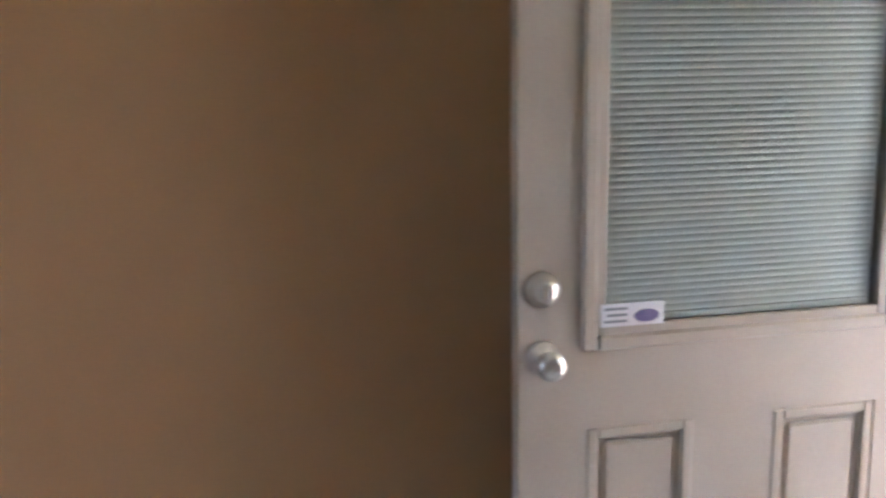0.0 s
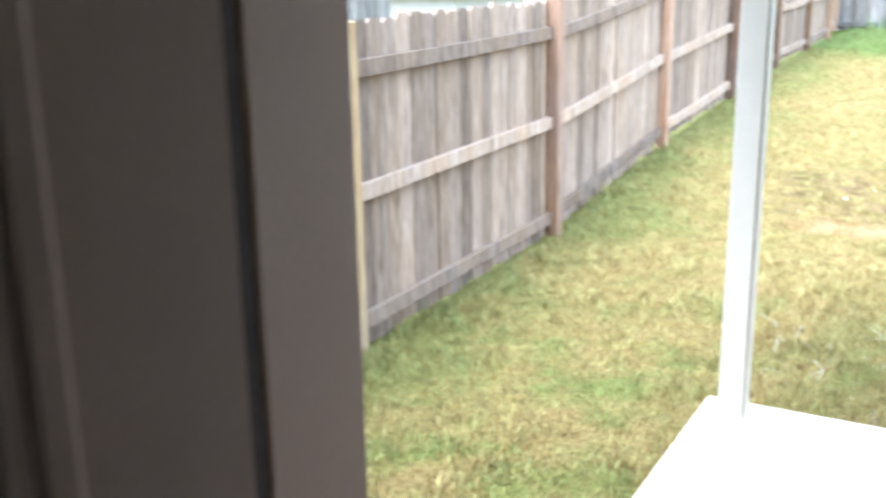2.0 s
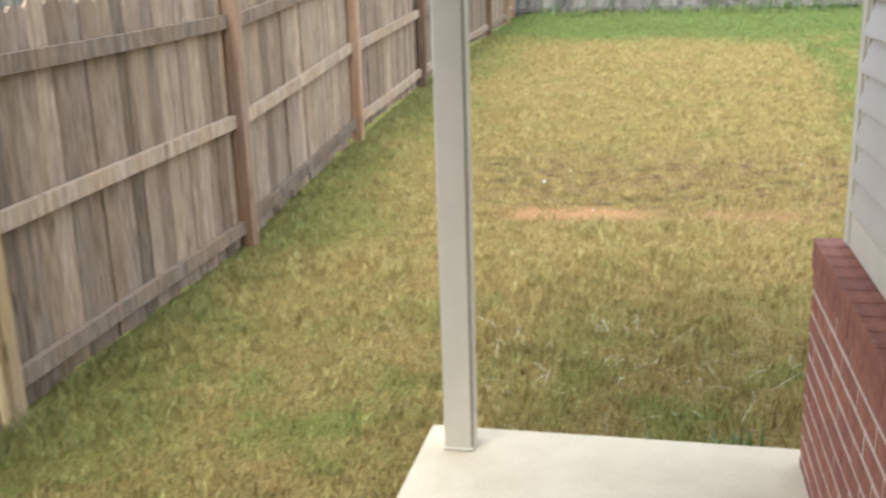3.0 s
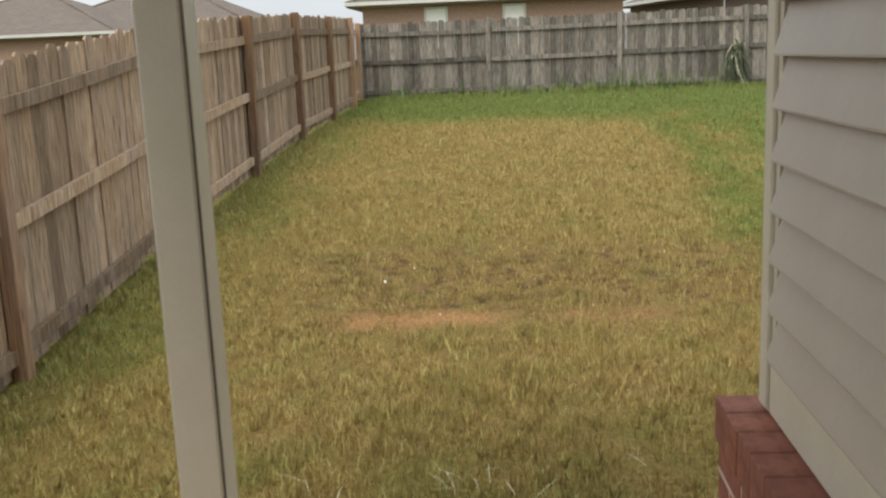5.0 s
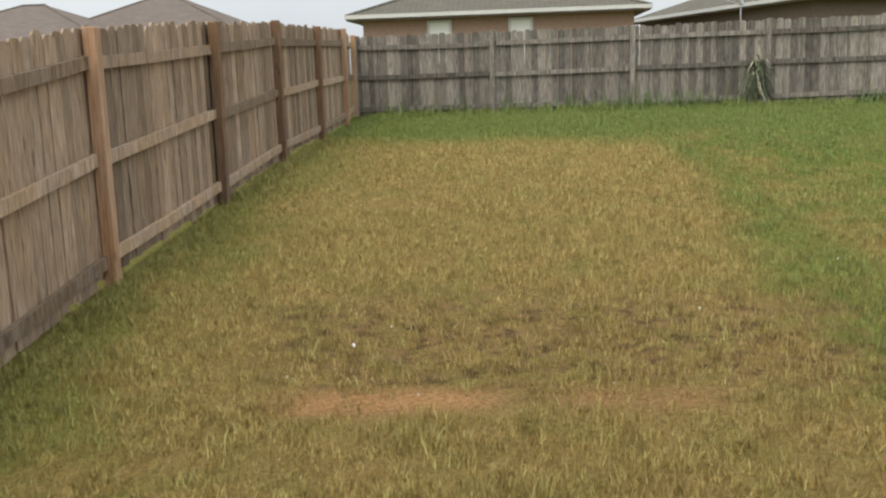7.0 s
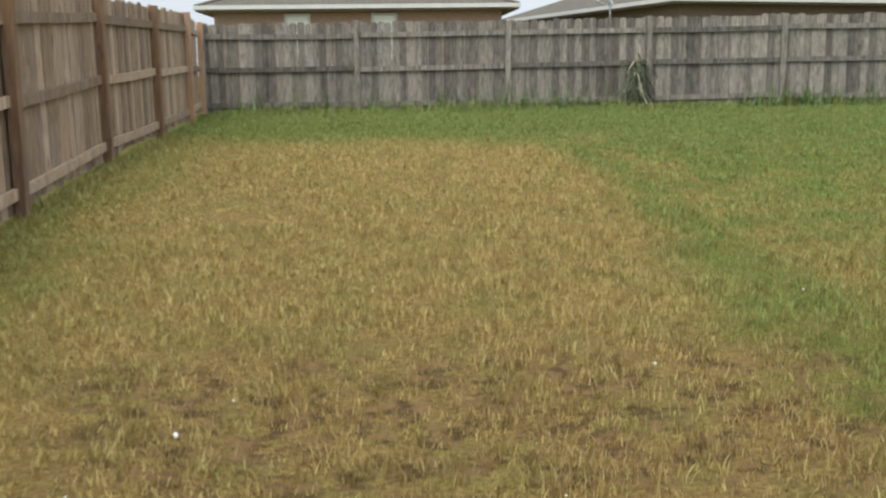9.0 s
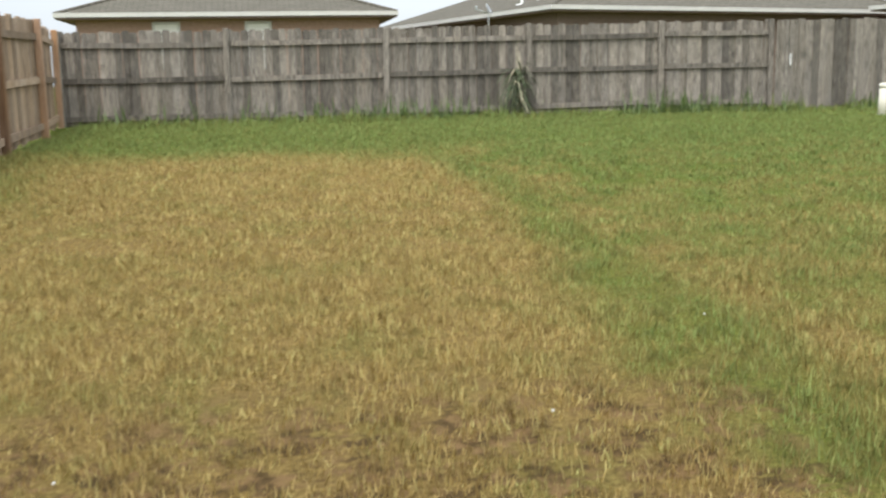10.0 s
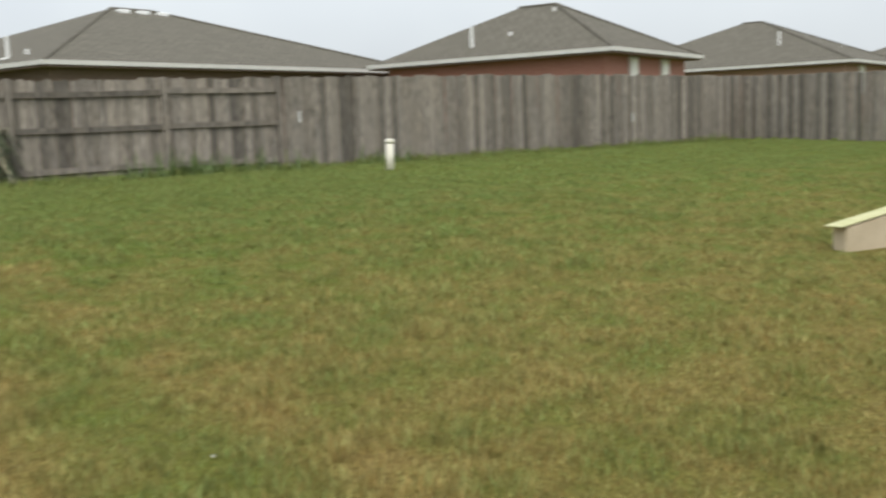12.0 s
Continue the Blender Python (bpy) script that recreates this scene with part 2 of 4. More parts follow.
MORTAR = plain("mortar", (0.50, 0.38, 0.31), (0.60, 0.48, 0.40), 30.0, 0.95, 0.3)
WALLPAINT = plain("brown_wall_paint", (0.36, 0.208, 0.096), (0.40, 0.235, 0.112), 2.0, 0.75, 0.12, fine=220.0)
DOORPAINT = plain("taupe_door_paint", (0.41, 0.345, 0.275), (0.46, 0.39, 0.315), 3.0, 0.4, 0.05)
CEILPAINT = plain("ceiling_paint", (0.72, 0.70, 0.66), (0.8, 0.78, 0.74), 8.0, 0.9, 0.2)
FLOORTILE = plain("floor_tile", (0.24, 0.19, 0.14), (0.34, 0.28, 0.22), 3.0, 0.5, 0.1)
SLAT = plain("blind_slat", (0.80, 0.775, 0.72), (0.86, 0.835, 0.78), 6.0, 0.5, 0.02)
NICKEL = plain("satin_nickel", (0.55, 0.52, 0.47), (0.66, 0.63, 0.58), 20.0, 0.28, 0.02, metal=1.0)
RUBBER = plain("weatherstrip", (0.05, 0.05, 0.05), (0.08, 0.08, 0.08), 20.0, 0.7, 0.05)
PAPER = plain("paper_label", (0.72, 0.68, 0.7), (0.8, 0.77, 0.78), 20.0, 0.6, 0.02)
INK = plain("violet_ink", (0.14, 0.11, 0.26), (0.2, 0.17, 0.33), 20.0, 0.6, 0.02)
INK_GREY = plain("grey_ink", (0.25, 0.24, 0.26), (0.3, 0.29, 0.31), 20.0, 0.6, 0.02)
GLASS = glass_material()
ROOF_BROWN = roof_material("brown_shingles", (0.165, 0.135, 0.115), (0.205, 0.17, 0.145))
ROOF_GREY = roof_material("grey_shingles", (0.13, 0.12, 0.095), (0.168, 0.152, 0.123))
FASCIA = plain("white_fascia", (0.58, 0.56, 0.52), (0.66, 0.64, 0.59), 3.0, 0.5, 0.05)
BRICK_TAN = plain("tan_brick", (0.33, 0.20, 0.15), (0.45, 0.30, 0.23), 14.0, 0.9, 0.3)
BRICK_RED = plain("far_red_brick", (0.33, 0.145, 0.11), (0.42, 0.21, 0.16), 14.0, 0.9, 0.3)
WALL_SOFFIT_DARK = plain("dark_wall_and_soffit", (0.16, 0.11, 0.085), (0.22, 0.16, 0.125), 14.0, 0.9, 0.3)
PVC = plain("cream_pvc", (0.72, 0.68, 0.56), (0.8, 0.76, 0.64), 8.0, 0.45, 0.03)
METAL_GREY = plain("galvanised_metal", (0.45, 0.46, 0.46), (0.6, 0.61, 0.61), 12.0, 0.4, 0.05, metal=0.8)
WHITE = plain("white_plastic", (0.78, 0.78, 0.75), (0.85, 0.85, 0.82), 8.0, 0.5, 0.03)
LEAF = plain("weed_leaf", (0.07, 0.12, 0.03), (0.15, 0.20, 0.06), 9.0, 0.6, 0.1)
LEAF_DULL = plain("dull_leaf", (0.06, 0.085, 0.035), (0.12, 0.15, 0.07), 9.0, 0.6, 0.1)
LEAF_DRY = plain("dry_leaf", (0.45, 0.40, 0.26), (0.60, 0.54, 0.38), 9.0, 0.7, 0.1)
MOSS = plain("yellow_moss", (0.40, 0.40, 0.19), (0.54, 0.52, 0.30), 9.0, 0.9, 0.3)


# ---- mesh helpers ----
def mesh_of(name, bm, material):
    me = bpy.data.meshes.new(name)
    bm.normal_update()
    bm.to_mesh(me)
    bm.free()
    me.materials.append(material)
    return me


def box(bm, lo, hi, bevel=0.0):
    r = bmesh.ops.create_cube(bm, size=1.0)
    vs = r["verts"]
    c = [(a + b) / 2 for a, b in zip(lo, hi)]
    s = [b - a for a, b in zip(lo, hi)]
    for w in vs:
        w.co = Vector((c[0] + w.co.x * s[0], c[1] + w.co.y * s[1], c[2] + w.co.z * s[2]))
    if bevel:
        es = list({e for w in vs for e in w.link_edges})
        bmesh.ops.bevel(bm, geom=es, offset=bevel, segments=1, affect="EDGES")
    return bm


def tube(bm, a, b, r1, r2=None, seg=12):
    a, b = Vector(a), Vector(b)
    d = b - a
    m = Matrix.Translation((a + b) / 2) @ d.to_track_quat("Z", "Y").to_matrix().to_4x4()
    bmesh.ops.create_cone(bm, cap_ends=True, segments=seg, radius1=r1, radius2=r1 if r2 is None else r2, depth=d.length, matrix=m)
    return bm


def lathe(bm, profile, m, seg=20):
    """A turned shape: profile of (radius, height), about m's z axis."""
    rings = [[bm.verts.new(m @ Vector((r * math.cos(k * math.tau / seg), r * math.sin(k * math.tau / seg), h))) for k in range(seg)] for r, h in profile]
    for p, q in zip(rings, rings[1:]):
        for k in range(seg):
            bm.faces.new((p[k], p[(k + 1) % seg], q[(k + 1) % seg], q[k]))
    bm.faces.new(rings[-1])
    bm.faces.new(list(reversed(rings[0])))
    for fc in bm.faces:
        fc.smooth = True
    return bm


def thing(name, m, label, category, group="", kind=""):
    ob = new(name)
    ob.empty_display_size = 0.1
    ob.matrix_basis = m
    return tagged(ob, label, category, group, kind)


def part(name, bm, material, parent, label=""):
    ob = new(name, mesh_of(name, bm, material))
    ob.parent = parent
    if label:
        ob["label"] = label
    return ob


def piece(name, me, parent, m):
    ob = new(name, me)
    ob.parent = parent
    ob.matrix_basis = m
    return ob


def structure(name, bm, material, label="", category=""):
    return tagged(new(name, mesh_of(name, bm, material)), label, category, kind="structure")


# ---- the ground ----
GROUND_Y = (-400.0, -8.0, -2.7, 0.0, 1.4, 2.65, 5.3, 7.75, 12.5, 15.0, 60.0, 400.0)
GROUND_Z = (-0.25, -0.22, -0.24, -0.19, -0.03, 0.10, 0.29, 0.47, 0.61, 0.65, 0.7, 0.7)


def ground_z(x, y):
    z = np.interp(y, GROUND_Y, GROUND_Z)
    lift = 0.16 * np.clip(np.asarray(x, float) / 1.8, 0, 1) * np.clip((1.2 - np.asarray(y, float)) / 2.5, 0, 1)
    wave = 0.012 * np.sin(np.asarray(x) * 1.7 + 0.6) * np.sin(np.asarray(y) * 1.3) * (np.abs(y) < 20)
    return z + lift + wave


def build_ground():
    xs = np.concatenate([[-400, -120, -50, -20], np.arange(-6, 26.1, 0.35), [32, 50, 120, 400]])
    ys = np.concatenate([[-400, -100, -40, -20], np.arange(-9, 17.1, 0.35), [22, 35, 60, 150, 400]])
    gx, gy = np.meshgrid(xs, ys)
    gz = ground_z(gx, gy)
    co = np.stack([gx, gy, gz], -1).reshape(-1, 3)
    nx, ny = len(xs), len(ys)
    idx = np.arange(nx * ny).reshape(ny, nx)
    q = np.stack([idx[:-1, :-1], idx[:-1, 1:], idx[1:, 1:], idx[1:, :-1]], -1).reshape(-1, 4)
    me = bpy.data.meshes.new("ground")
    me.from_pydata(co.tolist(), [], q.tolist())
    me.polygons.foreach_set("use_smooth", np.ones(len(q), bool))
    me.materials.append(TURF)
    tagged(new("ground", me), "patchy backyard lawn, dry tan and green", "lawn", kind="structure")


def patch_noise(x, y, scale, seed):
    """Smooth value noise in 0..1 on a lattice."""
    grid = np.random.default_rng(seed).uniform(0, 1, (64, 64))
    u, v = x * scale + 200.0, y * scale + 200.0
    iu, iv = np.floor(u).astype(int), np.floor(v).astype(int)
    fu, fv = u - iu, v - iv
    fu, fv = fu * fu * (3 - 2 * fu), fv * fv * (3 - 2 * fv)
    g = lambda a, b: grid[a % 64, b % 64]
    return (g(iu, iv) * (1 - fu) + g(iu + 1, iv) * fu) * (1 - fv) + (g(iu, iv + 1) * (1 - fu) + g(iu + 1, iv + 1) * fu) * fv


def soil_at(x, y):
    """Share of tufts that grow: thin on the bare strips and in worn patches."""
    n = 0.6 * patch_noise(x, y, 3.5, 1) + 0.4 * patch_noise(x, y, 9.0, 2)
    a = (np.abs(y - 0.72 + 0.5 * (n - 0.5)) < 0.2) & (x > 1.5 + 0.3 * n) & (x < 2.75)
    b = (np.abs(y - 0.74 + 0.5 * (n - 0.5)) < 0.14) & (x > 2.85) & (x < 3.7)
    worn = (y > 0.75) & (y < 2.4) & (x > 1.2) & (x < 4.8) & (n < 0.46)
    keep = np.where(a, 0.05, np.where(b, 0.3, np.where(worn, 0.5, 1.0)))
    return keep * np.clip(0.45 + 1.1 * (0.5 * patch_noise(x, y, 6.0, 3) + 0.5 * patch_noise(x, y, 2.0, 4)), 0.3, 1.0)


def build_grass(name, count, x0, x1, y0, y1, hmin, hmax, wide, label, spread=0.03):
    rng = np.random.default_rng(len(name) * 7 + count)
    nt = count // 7
    cx, cy = rng.uniform(x0, x1, nt), rng.uniform(y0, y1, nt)
    size = rng.uniform(0.55, 1.25, nt)
    keep = rng.uniform(0, 1, nt) < soil_at(cx, cy)
    keep &= ~((cx > 1.915) & (cx < 3.4) & (cy < -3.035)) & ~((cx > 3.1) & (cy < -3.1)) & ~((cx > 10.7) & (cx < 12.4) & (cy > 3.56) & (cy < 3.88))
    cx, cy, size = cx[keep], cy[keep], size[keep]
    k = 7
    x = np.repeat(cx, k) + rng.normal(0, spread, len(cx) * k)
    y = np.repeat(cy, k) + rng.normal(0, spread, len(cx) * k)
    n = len(x)
    tall = 0.55 + 0.95 * patch_noise(cx, cy, 5.0, 8) * (0.6 + 0.8 * patch_noise(cx, cy, 1.4, 9))
    h = rng.uniform(hmin, hmax, n) * np.repeat(size * tall, k)
    a = rng.uniform(0, math.tau, n)
    lean = rng.uniform(0.05, 0.75, n) * h
    la = rng.uniform(0, math.tau, n)
    z = ground_z(x, y) - 0.004
    w = wide * rng.uniform(0.6, 1.3, n)
    dx, dy = np.cos(a) * w, np.sin(a) * w
    lx, ly = np.cos(la) * lean, np.sin(la) * lean
    v = np.empty((n, 5, 3), np.float32)
    v[:, 0] = np.stack([x - dx, y - dy, z], -1)
    v[:, 1] = np.stack([x + dx, y + dy, z], -1)
    v[:, 2] = np.stack([x + dx * 0.7 + lx * 0.35, y + dy * 0.7 + ly * 0.35, z + h * 0.6], -1)
    v[:, 3] = np.stack([x - dx * 0.7 + lx * 0.35, y - dy * 0.7 + ly * 0.35, z + h * 0.6], -1)
    v[:, 4] = np.stack([x + lx, y + ly, z + h], -1)
    base = np.arange(n)[:, None] * 5
    loops = np.concatenate([base + np.array([0, 1, 2, 3]), base + np.array([3, 2, 4])], 1).ravel().astype(np.int32)
    me = bpy.data.meshes.new(name)
    me.vertices.add(n * 5)
    me.vertices.foreach_set("co", v.ravel())
    me.loops.add(len(loops))
    me.loops.foreach_set("vertex_index", loops)
    me.polygons.add(n * 2)
    starts = (np.arange(n)[:, None] * 7 + np.array([0, 4])).ravel().astype(np.int32)
    me.polygons.foreach_set("loop_start", starts)
    me.update(calc_edges=True)
    me.materials.append(BLADES)
    tagged(new(name, me), label, "grass", kind="stuff")


# ---- the house ----
FLOOR_Z = 0.114
SLAB_Z = 0.065
WALL_X = 3.133          # face of the brick wainscot beside the porch
FRONT_Y = -3.142        # its outer corner
BACK_OUT, BACK_IN = -5.99, -6.195


def build_house():
    b = bmesh.new()
    box(b, (1.78, -12.0, -0.3), (7.0, BACK_IN, FLOOR_Z))
    structure("floor", b, FLOORTILE, "brown tiled indoor floor", "floor")
    b = bmesh.new()
    box(b, (1.45, -12.3, 2.54), (7.3, BACK_OUT, 2.7))
    structure("ceiling", b, CEILPAINT, "pale painted ceiling", "ceiling")
    b = bmesh.new()
    box(b, (1.60, -12.2, -0.3), (1.78, BACK_OUT, 2.54))
    structure("wall_west", b, WALLPAINT, "brown painted wall beside the back door", "wall")
    b = bmesh.new()
    box(b, (1.78, BACK_IN, -0.3), (2.29, BACK_OUT, 2.54))
    box(b, (3.245, BACK_IN, -0.3), (7.0, BACK_OUT, 2.54))
    box(b, (2.29, BACK_IN, 2.17), (3.245, BACK_OUT, 2.54))
    box(b, (2.29, BACK_IN, -0.3), (3.245, BACK_OUT, FLOOR_Z - 0.004))
    structure("wall_north", b, WALLPAINT, "brown painted wall with the back doorway", "wall")
    b = bmesh.new()
    box(b, (7.0, -12.2, -0.3), (7.18, BACK_OUT, 2.54))
    structure("wall_east", b, WALLPAINT, "brown painted room wall", "wall")
    # south wall, out of view; its small opening is added to let sky light in
    b = bmesh.new()
    box(b, (1.78, -12.2, -0.3), (7.0, -12.0, 1.2))
    box(b, (1.78, -12.2, 1.9), (7.0, -12.0, 2.54))
    box(b, (1.78, -12.2, 1.2), (3.2, -12.0, 1.9))
    box(b, (3.7, -12.2, 1.2), (7.0, -12.0, 1.9))
    structure("wall_south", b, WALLPAINT, "brown painted room wall with an added light opening", "wall")
    # porch slab
    b = bmesh.new()
    box(b, (1.926, BACK_OUT, -0.35), (WALL_X + 0.05, -3.045, SLAB_Z), 0.012)
    structure("porch_slab", b, CONCRETE, "pale concrete porch slab", "slab")
    # porch ceiling and roof edge
    b = bmesh.new()
    box(b, (1.55, BACK_OUT, 2.46), (WALL_X + 0.05, -2.95, 2.5))
    structure("porch_ceiling", b, TRIM, "cream porch ceiling", "ceiling")
    b = bmesh.new()
    box(b, (1.45, BACK_OUT, 2.7), (7.3, -2.75, 2.82))
    structure("porch_roof", b, ROOF_BROWN, "brown shingle roof over the porch", "roof")
    b = bmesh.new()
    box(b, (1.93, -3.24, 2.28), (WALL_X + 0.05, -3.14, 2.46), 0.006)
    structure("porch_beam", b, TRIM, "cream wrapped porch beam", "beam")
    # wing of the house beside the porch: core behind brick and siding
    b = bmesh.new()
    box(b, (WALL_X + 0.13, -5.97, -0.3), (7.0, FRONT_Y - 0.13, 2.54))
    structure("wall_wing", b, MORTAR, "house wing wall behind brick and siding", "wall")


def build_jamb():
    """Door frame: hinge jamb, head, strike jamb, stops, outer casing, threshold."""
    t = thing("door_frame", pose(0, 0, 0), "taupe painted frame of the back door", "door frame", kind="structure")
    for name, lo, hi, mat in (
        ("hinge_jamb", (2.29, BACK_IN - 0.003, FLOOR_Z), (2.318, BACK_OUT + 0.012, 2.14), DOORPAINT),
        ("strike_jamb", (3.213, BACK_IN - 0.005, FLOOR_Z), (3.245, BACK_OUT + 0.012, 2.14), DOORPAINT),
        ("head_jamb", (2.29, BACK_IN - 0.005, 2.14), (3.245, BACK_OUT + 0.012, 2.172), DOORPAINT),
        ("door_stop", (2.318, BACK_IN + 0.062, FLOOR_Z), (2.332, BACK_OUT - 0.05, 2.14), DOORPAINT),
        ("door_stop", (3.199, BACK_IN + 0.05, FLOOR_Z), (3.213, BACK_OUT - 0.03, 2.14), DOORPAINT),
        ("weatherstrip", (2.318, BACK_IN + 0.03, FLOOR_Z), (2.328, BACK_IN + 0.062, 2.14), RUBBER),
        ("outer_casing", (2.225, BACK_OUT, SLAB_Z), (2.308, BACK_OUT + 0.025, 2.2), TRIM),
        ("inner_casing", (2.215, BACK_IN - 0.016, FLOOR_Z), (2.292, BACK_IN, 2.2), DOORPAINT),
        ("inner_casing", (3.243, BACK_IN - 0.02, FLOOR_Z), (3.315, BACK_IN, 2.2), DOORPAINT),
        ("inner_casing", (2.215, BACK_IN - 0.02, 2.2), (3.315, BACK_IN, 2.27), DOORPAINT),
        ("threshold", (2.323, BACK_IN, FLOOR_Z - 0.004), (3.213, BACK_OUT + 0.06, FLOOR_Z + 0.012), NICKEL),
    ):
        part(name, box(bmesh.new(), lo, hi, 0.002), mat, t)
    b = bmesh.new()
    box(b, (1.78, BACK_IN - 0.014, FLOOR_Z), (2.215, BACK_IN, FLOOR_Z + 0.09), 0.003)
    structure("baseboard", b, DOORPAINT, "taupe baseboard", "baseboard")


def ring(bm, u0, u1, z0, z1, wide, y0, y1, bevel=0.002):
    """A rectangular frame of four bars in the door's plane."""
    box(bm, (u0, y0, z0), (u0 + wide, y1, z1), bevel)
    box(bm, (u1 - wide, y0, z0), (u1, y1, z1), bevel)
    box(bm, (u0 + wide, y0, z0), (u1 - wide, y1, z0 + wide), bevel)
    box(bm, (u0 + wide, y0, z1 - wide), (u1 - wide, y1, z1), bevel)


def build_door():
    d = thing("door_1", pose(2.375, -6.203, FLOOR_Z + 0.012, rz=-104.6),
              "open taupe half-glass back door with enclosed blinds", "door")
    wide, tall, thick = 0.914, 2.03, 0.045
    g0, g1 = 0.178, 0.744           # glass, from the hinge side
    z0, z1 = 0.966, 1.88
    b = bmesh.new()
    box(b, (0.0, -thick, 0.0), (g0 - 0.02, 0.0, tall))
    box(b, (g1 + 0.02, -thick, 0.0), (wide, 0.0, tall))
    box(b, (g0 - 0.02, -thick, z1 + 0.02), (g1 + 0.02, 0.0, tall))
    # lower part with two sunk panels
    p = ((0.164, 0.387), (0.56, 0.779))
    zb, zt = 0.23, 0.765
    box(b, (g0 - 0.02, -thick, zt), (g1 + 0.02, 0.0, z0 - 0.02))
    box(b, (g0 - 0.02, -thick, 0.0), (g1 + 0.02, 0.0, zb))
    box(b, (p[0][1], -thick, zb), (p[1][0], 0.0, zt))
    box(b, (g0 - 0.02, -thick, zb), (g1 + 0.02, -0.012, zt))
    part("leaf", b, DOORPAINT, d)
    for u0, u1 in p:
        b = bmesh.new()
        ring(b, u0, u1, zb, zt, 0.022, -0.014, 0.004, 0.004)
        box(b, (u0 + 0.034, -0.014, zb + 0.034), (u1 - 0.034, -0.004, zt - 0.034), 0.008)
        part("panel_moulding", b, DOORPAINT, d)
    for y0, y1 in ((-0.002, 0.014), (-thick - 0.014, -thick + 0.002)):
        b = bmesh.new()
        ring(b, g0 - 0.05, g1 + 0.05, z0 - 0.045, z1 + 0.045, 0.03, y0, y1, 0.006)
        ring(b, g0 - 0.022, g1 + 0.022, z0 - 0.017, z1 + 0.017, 0.02, y0 + (0.0 if y0 > -0.01 else 0.006), y1 - (0.006 if y0 > -0.01 else 0.0), 0.003)
        part("glass_frame", b, DOORPAINT, d)
    for y in (-0.010, -0.036):
        pane = part("pane", box(bmesh.new(), (g0 - 0.004, y, z0 - 0.004), (g1 + 0.004, y + 0.003, z1 + 0.004)), GLASS, d)
        pane.visible_shadow = False
    blind = part("blind", box(bmesh.new(), (g0 + 0.004, -0.028, z0), (g1 - 0.004, -0.014, z0 + 0.014), 0.002), SLAT, d, "closed pale mini blind between the panes")
    sl = mesh_of("slat", slat_bm(g1 - g0 - 0.004), SLAT)
    n = 66
    for k in range(n):
        piece("slat", sl, blind, pose((g0 + g1) / 2, -0.021, z0 + 0.022 + k * (z1 - z0 - 0.03) / n, rx=-58))
    for u in (g0 + 0.07, g1 - 0.07):
        part("cord", tube(bmesh.new(), (u, -0.0305, z0), (u, -0.0305, z1), 0.0012, seg=6), SLAT, blind)
    for z in (1.075, 1.175):
        part("tilt_slider", box(bmesh.new(), (g0 - 0.012, 0.006, z), (g0 + 0.006, 0.02, z + 0.045), 0.003), DOORPAINT, d)
    for z, deadbolt in ((1.045, True), (0.914, False)):
        m = pose(0.868, 0.0, z, rx=-90)
        b = bmesh.new()
        if deadbolt:
            lathe(b, [(0.033, 0.0), (0.033, 0.006), (0.028, 0.012), (0.024, 0.016), (0.0215, 0.022), (0.012, 0.024)], m)
            box(b, (0.862, 0.022, z - 0.022), (0.874, 0.042, z + 0.022), 0.004)
            part("deadbolt", b, NICKEL, d, "satin nickel deadbolt turn")
        else:
            lathe(b, [(0.033, 0.0), (0.032, 0.007), (0.016, 0.012), (0.013, 0.03), (0.022, 0.038), (0.028, 0.05), (0.026, 0.062), (0.015, 0.068)], m)
            part("door_knob", b, NICKEL, d, "satin nickel round door knob")
    for z in (0.22, 1.0, 1.8):
        b = bmesh.new()
        tube(b, (-0.004, -0.002, z - 0.05), (-0.004, -0.002, z + 0.05), 0.006)
        box(b, (-0.0015, -0.038, z - 0.05), (0.001, -0.002, z + 0.05))
        part("hinge", b, NICKEL, d, "nickel butt hinge")
    # paper energy label at the corner of the glass
    b = bmesh.new()
    box(b, (g1 - 0.11, 0.0145, z0 + 0.002), (g1 + 0.016, 0.0152, z0 + 0.046))
    lab = part("paper_label", b, PAPER, d, "white paper label with grey print bars")
    b = bmesh.new()
    tube(b, (g1 - 0.075, 0.0153, z0 + 0.02), (g1 - 0.075, 0.0158, z0 + 0.02), 0.02, seg=20)
    bmesh.ops.scale(b, vec=(1.25, 1, 0.62), verts=b.verts, space=Matrix.Translation((-(g1 - 0.075), 0, -(z0 + 0.02))))
    part("print_mark", b, INK, lab)
    for k, (za, ln) in enumerate(((0.036, 0.045), (0.024, 0.04), (0.012, 0.045))):
        part("print_bar", box(bmesh.new(), (g1 - 0.036, 0.0153, z0 + za - 0.0025), (g1 - 0.036 + ln, 0.0157, z0 + za + 0.0025)), INK_GREY, lab)


def slat_bm(length):
    b = bmesh.new()
    xs = (-length / 2, length / 2)
    pts = [(-0.008, 0.0), (-0.003, 0.0012), (0.003, 0.0012), (0.008, 0.0)]
    rows = [[b.verts.new((x, y, z)) for y, z in pts] for x in xs]
    for k in range(3):
        b.faces.new((rows[0][k], rows[1][k], rows[1][k + 1], rows[0][k + 1]))
    return b


